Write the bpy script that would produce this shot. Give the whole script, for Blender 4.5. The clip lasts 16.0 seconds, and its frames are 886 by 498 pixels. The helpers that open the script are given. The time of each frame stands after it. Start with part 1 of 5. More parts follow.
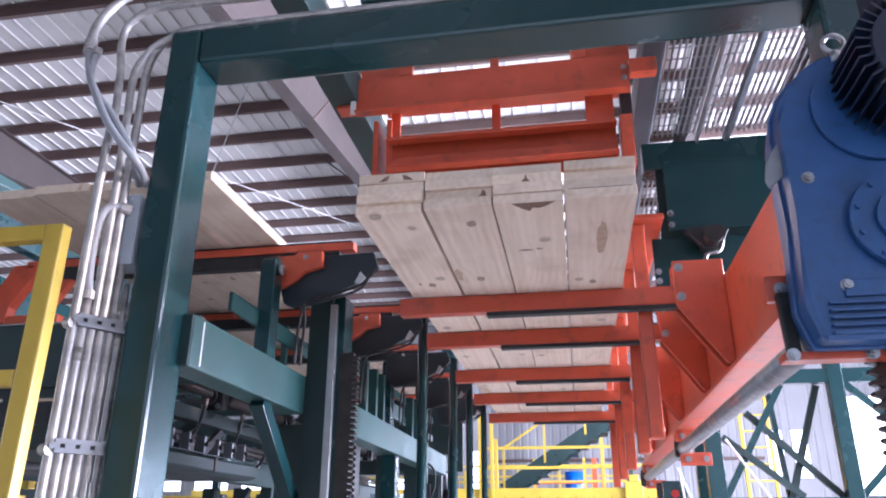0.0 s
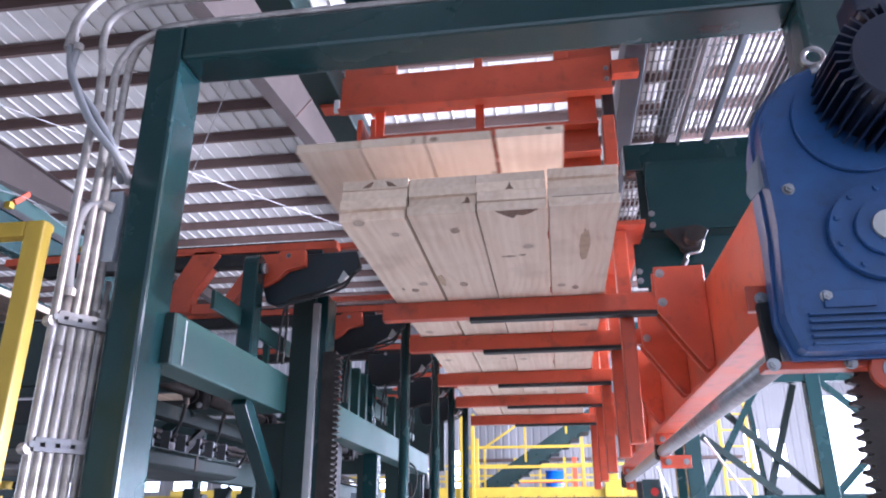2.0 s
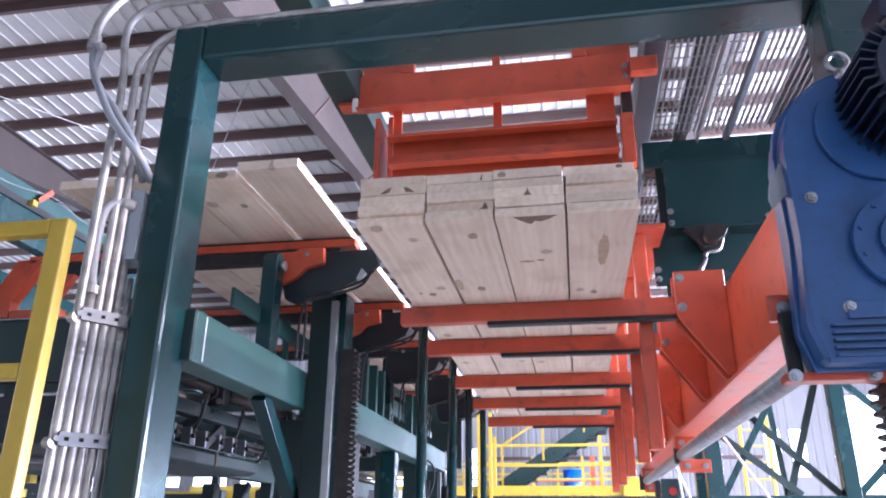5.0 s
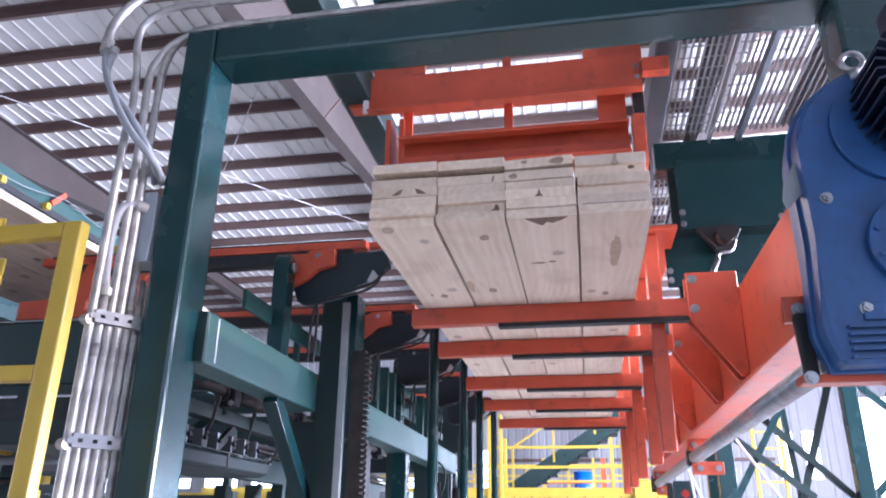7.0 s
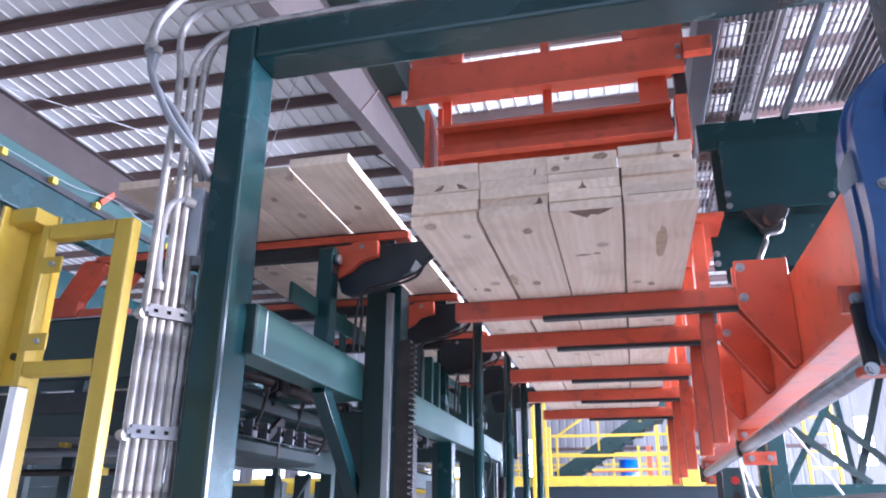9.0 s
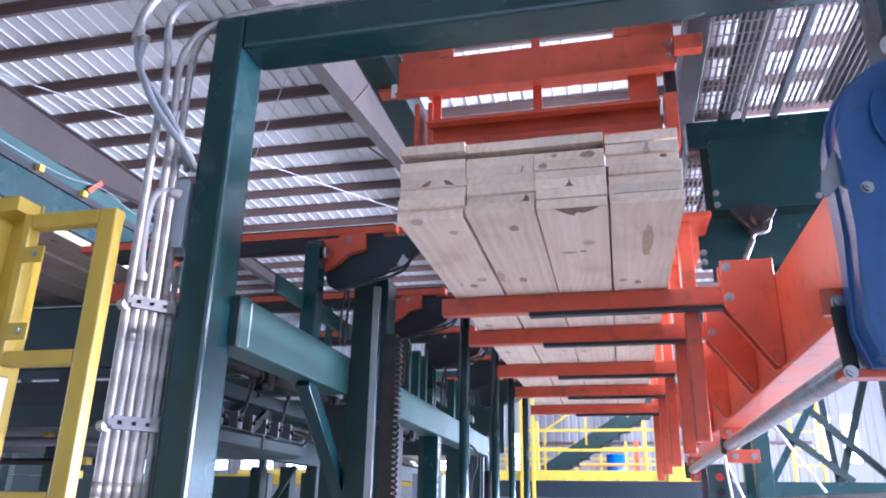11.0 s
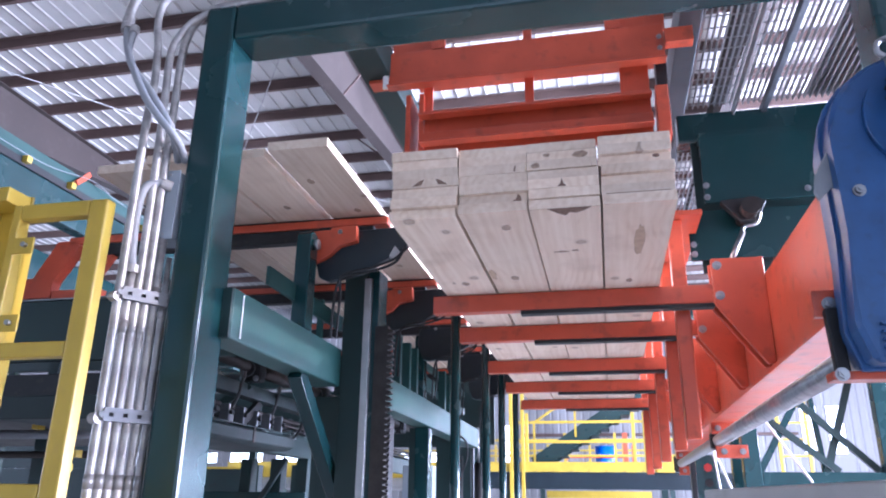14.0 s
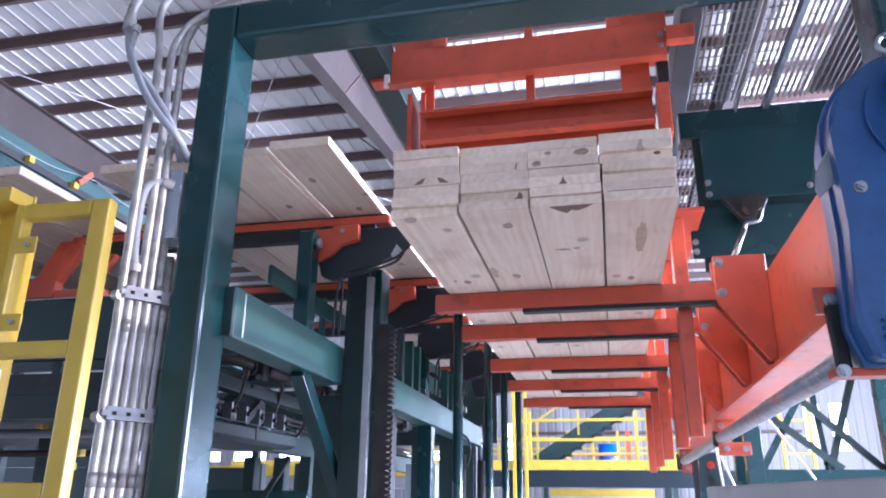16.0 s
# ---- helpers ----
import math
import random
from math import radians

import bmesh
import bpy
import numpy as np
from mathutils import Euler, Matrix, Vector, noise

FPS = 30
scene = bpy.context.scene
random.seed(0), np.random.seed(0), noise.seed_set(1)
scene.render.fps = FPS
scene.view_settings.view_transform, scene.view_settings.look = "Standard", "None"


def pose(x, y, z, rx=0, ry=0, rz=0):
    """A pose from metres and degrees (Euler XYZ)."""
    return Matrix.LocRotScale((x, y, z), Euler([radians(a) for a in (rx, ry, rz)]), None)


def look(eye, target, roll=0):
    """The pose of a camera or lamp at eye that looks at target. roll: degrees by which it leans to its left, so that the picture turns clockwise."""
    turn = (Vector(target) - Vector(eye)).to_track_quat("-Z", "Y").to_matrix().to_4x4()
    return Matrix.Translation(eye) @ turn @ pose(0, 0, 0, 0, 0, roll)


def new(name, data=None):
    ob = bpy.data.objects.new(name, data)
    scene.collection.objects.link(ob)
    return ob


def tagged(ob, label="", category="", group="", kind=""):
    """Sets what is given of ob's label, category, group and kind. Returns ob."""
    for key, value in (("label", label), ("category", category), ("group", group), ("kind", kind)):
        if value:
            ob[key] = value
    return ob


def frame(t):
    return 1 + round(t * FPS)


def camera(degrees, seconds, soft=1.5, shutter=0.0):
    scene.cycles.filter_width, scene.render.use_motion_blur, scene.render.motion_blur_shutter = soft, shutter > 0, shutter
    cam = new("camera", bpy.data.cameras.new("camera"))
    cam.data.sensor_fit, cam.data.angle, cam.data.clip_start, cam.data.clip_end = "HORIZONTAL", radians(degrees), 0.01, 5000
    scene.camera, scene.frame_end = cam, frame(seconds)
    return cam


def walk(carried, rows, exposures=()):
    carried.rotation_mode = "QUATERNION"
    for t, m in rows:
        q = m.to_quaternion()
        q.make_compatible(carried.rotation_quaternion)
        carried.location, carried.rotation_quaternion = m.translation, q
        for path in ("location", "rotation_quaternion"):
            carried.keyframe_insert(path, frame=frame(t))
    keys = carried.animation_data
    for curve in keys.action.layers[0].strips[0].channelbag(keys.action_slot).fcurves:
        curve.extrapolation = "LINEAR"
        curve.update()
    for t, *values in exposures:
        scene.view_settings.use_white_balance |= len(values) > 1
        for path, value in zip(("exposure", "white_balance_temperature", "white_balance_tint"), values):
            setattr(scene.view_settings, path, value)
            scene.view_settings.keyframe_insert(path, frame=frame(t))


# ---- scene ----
# camera: carried by hand, nearly still
cam = camera(61.99, 16.0, soft=2.0, shutter=0.5)
CAM_ROWS = [
    (0.0, pose(0.000, 0.000, 1.600, 111.00, -0.20, 9.90)),
    (0.5, pose(0.005, -0.004, 1.600, 111.03, 0.38, 9.77)),
    (1.0, pose(-0.000, -0.006, 1.598, 111.00, 0.20, 9.16)),
    (1.5, pose(0.001, -0.008, 1.595, 111.02, 0.44, 8.91)),
    (2.0, pose(-0.006, -0.011, 1.593, 110.98, 0.08, 8.49)),
    (2.5, pose(-0.008, -0.019, 1.588, 110.77, -0.35, 8.75)),
    (3.0, pose(-0.006, -0.016, 1.590, 110.62, -0.75, 9.05)),
    (3.5, pose(-0.005, -0.016, 1.589, 110.61, -0.78, 9.21)),
    (6.0, pose(-0.009, -0.018, 1.590, 111.02, -0.30, 10.07)),
    (6.5, pose(-0.013, -0.016, 1.589, 111.05, -0.47, 10.31)),
    (7.0, pose(-0.014, -0.015, 1.591, 110.94, -0.61, 10.49)),
    (7.5, pose(-0.015, -0.018, 1.589, 110.82, -0.89, 10.63)),
    (8.0, pose(-0.020, -0.019, 1.588, 110.66, -0.75, 11.00)),
    (8.5, pose(-0.038, -0.019, 1.579, 110.37, -0.24, 13.80)),
    (11.0, pose(-0.010, -0.012, 1.590, 109.66, -0.96, 12.89)),
    (11.5, pose(-0.008, -0.009, 1.592, 109.57, -0.74, 12.66)),
    (12.0, pose(-0.011, -0.007, 1.590, 109.52, -0.68, 12.40)),
    (12.5, pose(-0.015, -0.008, 1.589, 109.42, -0.87, 12.09)),
    (13.0, pose(-0.018, -0.012, 1.587, 109.22, -0.64, 12.03)),
    (13.5, pose(-0.025, -0.017, 1.586, 109.14, -0.54, 12.01)),
    (14.0, pose(-0.022, -0.015, 1.585, 109.11, -0.70, 12.11)),
    (14.5, pose(-0.017, -0.015, 1.585, 109.07, -0.24, 12.24)),
    (15.0, pose(-0.016, -0.018, 1.584, 109.06, -0.60, 12.17)),
    (15.5, pose(-0.017, -0.014, 1.584, 109.02, -0.49, 12.31)),
    (16.0, pose(-0.018, -0.017, 1.582, 109.00, -0.58, 12.35)),
]
walk(cam, CAM_ROWS, exposures=[(0.0, 0.54, 5440, 24), (3.5, 0.54, 5420, 24), (6.0, 0.60, 5360, 23), (8.5, 0.68, 5260, 23), (11.0, 0.68, 5120, 23), (16.0, 0.64, 5120, 23)])

# ---- world and light ----
world = bpy.data.worlds.new("sky")
scene.world = world
world.use_nodes = True
wt = world.node_tree
sky = wt.nodes.new("ShaderNodeTexSky")
sky.sky_type = "NISHITA"
sky.sun_disc = False
sky.sun_elevation, sky.sun_rotation = radians(12), radians(82)
wt.nodes["Background"].inputs["Strength"].default_value = 0.11
wt.links.new(sky.outputs["Color"], wt.nodes["Background"].inputs["Color"])

sun = new("sun", bpy.data.lights.new("sun", "SUN"))
sun.data.energy, sun.data.angle, sun.data.color = 3.0, radians(0.5), (1.0, 0.82, 0.66)
sun.matrix_world = look((20, 2.9, 4.3), (0, 0, 0))


def opening_light(name, eye, target, w, h, watts, col):
    ob = new(name, bpy.data.lights.new(name, "AREA"))
    ob.data.shape, ob.data.size, ob.data.size_y = "RECTANGLE", w, h
    ob.data.energy, ob.data.color = watts, col
    ob.matrix_world = look(eye, target)
    return ob


DAY, WARMDAY = (0.86, 0.93, 1.0), (0.95, 0.96, 1.0)
# front and west lamps are added fill; their openings lie out of view
opening_light("sky_light_front", (2.0, -13.7, 4.2), (1.0, 10, 4.0), 17, 6.5, 320, DAY)
opening_light("sky_light_east", (13.8, 10.5, 3.4), (0, 10.5, 3.6), 19, 6.0, 14500, WARMDAY)
opening_light("sky_light_north", (12.0, 30.15, 4.65), (12.0, 0, 4.65), 3.9, 3.4, 1200, DAY)
opening_light("sky_light_north_windows", (7.78, 30.15, 4.35), (7.78, 0, 4.35), 1.4, 1.6, 300, DAY)
opening_light("sky_light_west", (-21.7, 6.0, 3.2), (0, 6.0, 4.5), 20, 4.5, 1400, DAY)


# ---- materials ----
def mat(name, col, rough=0.5, metal=0.0, var=0.25, scale=6.0, bump=0.1, dirt=None, dirt_amt=0.35, coat=0.0, fine=60.0):
    m = bpy.data.materials.new(name)
    m.use_nodes = True
    nt = m.node_tree
    b = nt.nodes["Principled BSDF"]
    tc = nt.nodes.new("ShaderNodeTexCoord")
    n1 = nt.nodes.new("ShaderNodeTexNoise")
    n1.inputs["Scale"].default_value, n1.inputs["Detail"].default_value = scale, 6
    n2 = nt.nodes.new("ShaderNodeTexNoise")
    n2.inputs["Scale"].default_value, n2.inputs["Detail"].default_value = fine, 3
    nt.links.new(tc.outputs["Object"], n1.inputs["Vector"])
    nt.links.new(tc.outputs["Object"], n2.inputs["Vector"])
    ramp = nt.nodes.new("ShaderNodeValToRGB")
    ramp.color_ramp.elements[0].position, ramp.color_ramp.elements[1].position = 0.35, 0.7
    d = dirt or tuple(c * (1 - var) for c in col)
    ramp.color_ramp.elements[0].color = (*[c * (1 - var) for c in col], 1)
    ramp.color_ramp.elements[1].color = (*col, 1)
    nt.links.new(n1.outputs["Fac"], ramp.inputs["Fac"])
    mix = nt.nodes.new("ShaderNodeMix")
    mix.data_type = "RGBA"
    r2 = nt.nodes.new("ShaderNodeValToRGB")
    r2.color_ramp.elements[0].position, r2.color_ramp.elements[1].position = 0.56, 0.78
    r2.color_ramp.elements[0].color, r2.color_ramp.elements[1].color = (0, 0, 0, 1), (dirt_amt, dirt_amt, dirt_amt, 1)
    n3 = nt.nodes.new("ShaderNodeTexNoise")
    n3.inputs["Scale"].default_value, n3.inputs["Detail"].default_value = scale * 2.7, 8
    nt.links.new(tc.outputs["Object"], n3.inputs["Vector"])
    nt.links.new(n3.outputs["Fac"], r2.inputs["Fac"])
    nt.links.new(r2.outputs["Color"], mix.inputs["Factor"])
    nt.links.new(ramp.outputs["Color"], mix.inputs["A"])
    mix.inputs["B"].default_value = (*d, 1)
    nt.links.new(mix.outputs["Result"], b.inputs["Base Color"])
    mr = nt.nodes.new("ShaderNodeMapRange")
    mr.inputs["To Min"].default_value, mr.inputs["To Max"].default_value = max(0.04, rough - 0.12), min(1, rough + 0.15)
    nt.links.new(n1.outputs["Fac"], mr.inputs["Value"])
    nt.links.new(mr.outputs["Result"], b.inputs["Roughness"])
    b.inputs["Metallic"].default_value = metal
    b.inputs["Coat Weight"].default_value = coat
    bp = nt.nodes.new("ShaderNodeBump")
    bp.inputs["Strength"].default_value, bp.inputs["Distance"].default_value = bump, 0.004
    nt.links.new(n2.outputs["Fac"], bp.inputs["Height"])
    nt.links.new(bp.outputs["Normal"], b.inputs["Normal"])
    return m


def wood_mat():
    m = bpy.data.materials.new("pine_lumber")
    m.use_nodes = True
    nt = m.node_tree
    b = nt.nodes["Principled BSDF"]
    tc = nt.nodes.new("ShaderNodeTexCoord")
    info = nt.nodes.new("ShaderNodeObjectInfo")
    # each board is cut from another place of one log: rings about an axis along the board
    off = nt.nodes.new("ShaderNodeVectorMath")
    off.operation = "MULTIPLY_ADD"
    comb = nt.nodes.new("ShaderNodeCombineXYZ")
    for k, (lo, hi) in enumerate(((-0.10, 0.10), (0.0, 30.0), (-0.16, 0.02))):
        mr = nt.nodes.new("ShaderNodeMapRange")
        mr.inputs["To Min"].default_value, mr.inputs["To Max"].default_value = lo, hi
        wn = nt.nodes.new("ShaderNodeTexWhiteNoise")
        wn.noise_dimensions = "1D"
        add = nt.nodes.new("ShaderNodeMath")
        add.operation = "ADD"
        add.inputs[1].default_value = k * 7.31
        nt.links.new(info.outputs["Random"], add.inputs[0])
        nt.links.new(add.outputs[0], wn.inputs["W"])
        nt.links.new(wn.outputs["Value"], mr.inputs["Value"])
        nt.links.new(mr.outputs["Result"], comb.inputs[k])
    off.inputs[1].default_value = (1, 1, 1)
    nt.links.new(tc.outputs["Object"], off.inputs[0])
    nt.links.new(comb.outputs[0], off.inputs[2])
    # slow wander of the pith along the board
    st = nt.nodes.new("ShaderNodeVectorMath")
    st.operation = "MULTIPLY"
    st.inputs[1].default_value = (2.0, 1.3, 2.0)
    nt.links.new(off.outputs[0], st.inputs[0])
    wob = nt.nodes.new("ShaderNodeTexNoise")
    wob.inputs["Scale"].default_value, wob.inputs["Detail"].default_value = 1.1, 1
    nt.links.new(st.outputs[0], wob.inputs["Vector"])
    sub = nt.nodes.new("ShaderNodeVectorMath")
    sub.operation = "SUBTRACT"
    sub.inputs[1].default_value = (0.5, 0.5, 0.5)
    nt.links.new(wob.outputs["Color"], sub.inputs[0])
    sc = nt.nodes.new("ShaderNodeVectorMath")
    sc.operation = "MULTIPLY_ADD"
    sc.inputs[1].default_value = (0.20, 0.0, 0.20)
    nt.links.new(sub.outputs[0], sc.inputs[0])
    nt.links.new(off.outputs[0], sc.inputs[2])
    sep = nt.nodes.new("ShaderNodeSeparateXYZ")
    nt.links.new(sc.outputs[0], sep.inputs[0])
    flat = nt.nodes.new("ShaderNodeCombineXYZ")
    nt.links.new(sep.outputs[0], flat.inputs[0])
    nt.links.new(sep.outputs[2], flat.inputs[2])
    wave = nt.nodes.new("ShaderNodeTexWave")
    wave.wave_type, wave.rings_direction = "RINGS", "Y"
    wave.inputs["Scale"].default_value, wave.inputs["Distortion"].default_value = 9.0, 3.0
    wave.inputs["Detail"].default_value, wave.inputs["Detail Scale"].default_value, wave.inputs["Detail Roughness"].default_value = 3.0, 0.9, 0.6
    nt.links.new(flat.outputs[0], wave.inputs["Vector"])
    ramp = nt.nodes.new("ShaderNodeValToRGB")
    e = ramp.color_ramp.elements
    e[0].position, e[0].color = 0.30, (0.76, 0.63, 0.505, 1)
    e[1].position, e[1].color = 1.0, (0.69, 0.545, 0.42, 1)
    # the late wood shows clearly in some stretches and hardly in others
    vis = nt.nodes.new("ShaderNodeTexNoise")
    vis.inputs["Scale"].default_value, vis.inputs["Detail"].default_value = 4.0, 3
    nt.links.new(off.outputs[0], vis.inputs["Vector"])
    vmr = nt.nodes.new("ShaderNodeMapRange")
    vmr.inputs["From Min"].default_value, vmr.inputs["From Max"].default_value = 0.35, 0.7
    vmr.inputs["To Min"].default_value, vmr.inputs["To Max"].default_value = 0.25, 1.0
    nt.links.new(vis.outputs["Fac"], vmr.inputs["Value"])
    vm = nt.nodes.new("ShaderNodeMath")
    vm.operation = "MULTIPLY"
    nt.links.new(wave.outputs["Fac"], vm.inputs[0])
    nt.links.new(vmr.outputs["Result"], vm.inputs[1])
    nt.links.new(vm.outputs[0], ramp.inputs["Fac"])
    # streaks along the board
    stv = nt.nodes.new("ShaderNodeVectorMath")
    stv.operation = "MULTIPLY"
    stv.inputs[1].default_value = (38.0, 0.8, 38.0)
    nt.links.new(off.outputs[0], stv.inputs[0])
    stn = nt.nodes.new("ShaderNodeTexNoise")
    stn.inputs["Scale"].default_value, stn.inputs["Detail"].default_value = 1.0, 4
    nt.links.new(stv.outputs[0], stn.inputs["Vector"])
    str_ = nt.nodes.new("ShaderNodeValToRGB")
    str_.color_ramp.elements[0].position, str_.color_ramp.elements[0].color = 0.35, (0.90, 0.86, 0.82, 1)
    str_.color_ramp.elements[1].position, str_.color_ramp.elements[1].color = 0.65, (1.0, 1.0, 1.0, 1)
    nt.links.new(stn.outputs["Fac"], str_.inputs["Fac"])
    smul = nt.nodes.new("ShaderNodeMix")
    smul.data_type, smul.blend_type = "RGBA", "MULTIPLY"
    smul.inputs["Factor"].default_value = 1.0
    nt.links.new(ramp.outputs["Color"], smul.inputs["A"])
    nt.links.new(str_.outputs["Color"], smul.inputs["B"])
    # knots: cones through the board, wider at its lower face, in some of the cells only
    kst = nt.nodes.new("ShaderNodeVectorMath")
    kst.operation = "MULTIPLY"
    kst.inputs[1].default_value = (7.5, 6.0, 0.0)
    nt.links.new(off.outputs[0], kst.inputs[0])
    kn = nt.nodes.new("ShaderNodeTexNoise")
    kn.inputs["Scale"].default_value, kn.inputs["Detail"].default_value = 22.0, 2
    nt.links.new(off.outputs[0], kn.inputs["Vector"])
    kadd = nt.nodes.new("ShaderNodeVectorMath")
    kadd.operation = "MULTIPLY_ADD"
    kadd.inputs[1].default_value = (0.16, 0.16, 0.0)
    nt.links.new(kn.outputs["Color"], kadd.inputs[0])
    nt.links.new(kst.outputs[0], kadd.inputs[2])
    vor = nt.nodes.new("ShaderNodeTexVoronoi")
    vor.voronoi_dimensions = "2D"
    vor.inputs["Scale"].default_value = 1.0
    nt.links.new(kadd.outputs[0], vor.inputs["Vector"])
    osep = nt.nodes.new("ShaderNodeSeparateXYZ")
    nt.links.new(tc.outputs["Object"], osep.inputs[0])
    cone = nt.nodes.new("ShaderNodeMapRange")
    cone.inputs["From Max"].default_value = 0.046
    cone.inputs["To Min"].default_value, cone.inputs["To Max"].default_value = 1.0, 4.0
    nt.links.new(osep.outputs[2], cone.inputs["Value"])
    kd = nt.nodes.new("ShaderNodeMath")
    kd.operation = "MULTIPLY"
    nt.links.new(vor.outputs["Distance"], kd.inputs[0])
    nt.links.new(cone.outputs["Result"], kd.inputs[1])
    ksep = nt.nodes.new("ShaderNodeSeparateColor")
    nt.links.new(vor.outputs["Color"], ksep.inputs[0])
    size = nt.nodes.new("ShaderNodeMapRange")
    size.inputs["From Min"].default_value, size.inputs["From Max"].default_value = 0.90, 1.0
    size.inputs["To Min"].default_value, size.inputs["To Max"].default_value = 0.02, 0.42
    nt.links.new(ksep.outputs[0], size.inputs["Value"])
    rel = nt.nodes.new("ShaderNodeMath")
    rel.operation = "DIVIDE"
    nt.links.new(kd.outputs[0], rel.inputs[0])
    nt.links.new(size.outputs["Result"], rel.inputs[1])
    kr = nt.nodes.new("ShaderNodeValToRGB")
    ke = kr.color_ramp.elements
    ke[0].position, ke[0].color = 0.0, (0.55, 0.55, 0.55, 1)
    ke[1].position, ke[1].color = 1.0, (0, 0, 0, 1)
    for p_, v_ in ((0.20, 0.42), (0.34, 0.52), (0.44, 0.62), (0.52, 0.26), (0.70, 0.10)):
        q = ke.new(p_)
        q.color = (v_, v_, v_, 1)
    nt.links.new(rel.outputs[0], kr.inputs["Fac"])
    kmix = nt.nodes.new("ShaderNodeMix")
    kmix.data_type = "RGBA"
    nt.links.new(kr.outputs["Color"], kmix.inputs["Factor"])
    nt.links.new(smul.outputs["Result"], kmix.inputs["A"])
    kmix.inputs["B"].default_value = (0.15, 0.075, 0.045, 1)
    # board to board tone
    hsv = nt.nodes.new("ShaderNodeHueSaturation")
    mr = nt.nodes.new("ShaderNodeMapRange")
    mr.inputs["To Min"].default_value, mr.inputs["To Max"].default_value = 0.86, 1.12
    nt.links.new(info.outputs["Random"], mr.inputs["Value"])
    nt.links.new(mr.outputs["Result"], hsv.inputs["Value"])
    nt.links.new(kmix.outputs["Result"], hsv.inputs["Color"])
    # stains
    sn = nt.nodes.new("ShaderNodeTexNoise")
    sn.inputs["Scale"].default_value, sn.inputs["Detail"].default_value = 3.5, 7
    nt.links.new(off.outputs[0], sn.inputs["Vector"])
    sr = nt.nodes.new("ShaderNodeValToRGB")
    sr.color_ramp.elements[0].position, sr.color_ramp.elements[0].color = 0.50, (0, 0, 0, 1)
    sr.color_ramp.elements[1].position, sr.color_ramp.elements[1].color = 0.8, (0.5, 0.5, 0.5, 1)
    nt.links.new(sn.outputs["Fac"], sr.inputs["Fac"])
    smix = nt.nodes.new("ShaderNodeMix")
    smix.data_type = "RGBA"
    nt.links.new(sr.outputs["Color"], smix.inputs["Factor"])
    nt.links.new(hsv.outputs["Color"], smix.inputs["A"])
    smix.inputs["B"].default_value = (0.40, 0.27, 0.18, 1)
    nt.links.new(smix.outputs["Result"], b.inputs["Base Color"])
    b.inputs["Roughness"].default_value = 0.78
    bp = nt.nodes.new("ShaderNodeBump")
    bp.inputs["Strength"].default_value, bp.inputs["Distance"].default_value = 0.05, 0.002
    nt.links.new(wave.outputs["Fac"], bp.inputs["Height"])
    nt.links.new(bp.outputs["Normal"], b.inputs["Normal"])
    return m


GREEN = mat("green_enamel", (0.008, 0.041, 0.044), 0.24, 0, 0.22, 2.2, 0.05, (0.016, 0.034, 0.034), 0.45)
DARKGREEN = mat("dark_green_enamel", (0.008, 0.030, 0.028), 0.5, 0, 0.3, 4, 0.08, (0.012, 0.014, 0.014), 0.6)
DULLGREEN = mat("dusty_green_paint", (0.010, 0.024, 0.024), 0.6, 0, 0.4, 5, 0.1, (0.032, 0.028, 0.025), 0.6)
ORANGE = mat("orange_enamel", (0.56, 0.088, 0.036), 0.36, 0, 0.25, 4, 0.06, (0.14, 0.04, 0.025), 0.7)
YELLOW = mat("yellow_enamel", (0.50, 0.345, 0.034), 0.38, 0, 0.15, 6, 0.05, (0.4, 0.27, 0.05), 0.5)
BLUE = mat("blue_enamel", (0.022, 0.082, 0.235), 0.38, 0, 0.25, 9, 0.15, (0.012, 0.03, 0.08), 0.5)
# darker copy of the blue: the motor's shade is put into its colour
BLUE_SHADED = mat("blue_enamel_shaded", (0.004, 0.011, 0.034), 0.42, 0, 0.3, 9, 0.15, (0.012, 0.02, 0.04), 0.5)
BLUEDRUM = mat("blue_plastic", (0.01, 0.12, 0.6), 0.35, 0, 0.1)
STEEL = mat("bright_steel", (0.42, 0.42, 0.43), 0.36, 1.0, 0.3, 12, 0.08, (0.2, 0.18, 0.16), 0.6)
GALV = mat("galvanised_steel", (0.46, 0.44, 0.43), 0.45, 0.6, 0.4, 14, 0.1, (0.16, 0.155, 0.15), 0.6)
STRUT = mat("strut_steel", (0.22, 0.23, 0.25), 0.5, 0.5, 0.2, 14, 0.06)
PVC = mat("grey_flexible_conduit", (0.25, 0.26, 0.28), 0.5, 0, 0.15, 20, 0.1)
GREYBOX = mat("grey_sheet_steel", (0.30, 0.34, 0.38), 0.45, 0.2, 0.12, 8, 0.04)
# lighter tone of the green enamel, for the side frame and the sensor rail
TEAL = mat("lighter_teal_enamel", (0.011, 0.062, 0.056), 0.46, 0, 0.25, 2.5, 0.06, (0.018, 0.050, 0.048), 0.6)
DARKGREY = mat("dark_grey_paint", (0.10, 0.12, 0.14), 0.5, 0, 0.2, 4, 0.05, (0.06, 0.06, 0.06), 0.5)
BLACK = mat("black_greasy_steel", (0.022, 0.022, 0.024), 0.5, 0.3, 0.4, 8, 0.2, (0.06, 0.045, 0.035), 0.5)
BOOM = mat("blackish_enamel", (0.008, 0.016, 0.022), 0.38, 0, 0.3, 5, 0.1)
RUBBER = mat("black_rubber", (0.016, 0.016, 0.017), 0.6, 0, 0.3, 10, 0.1)
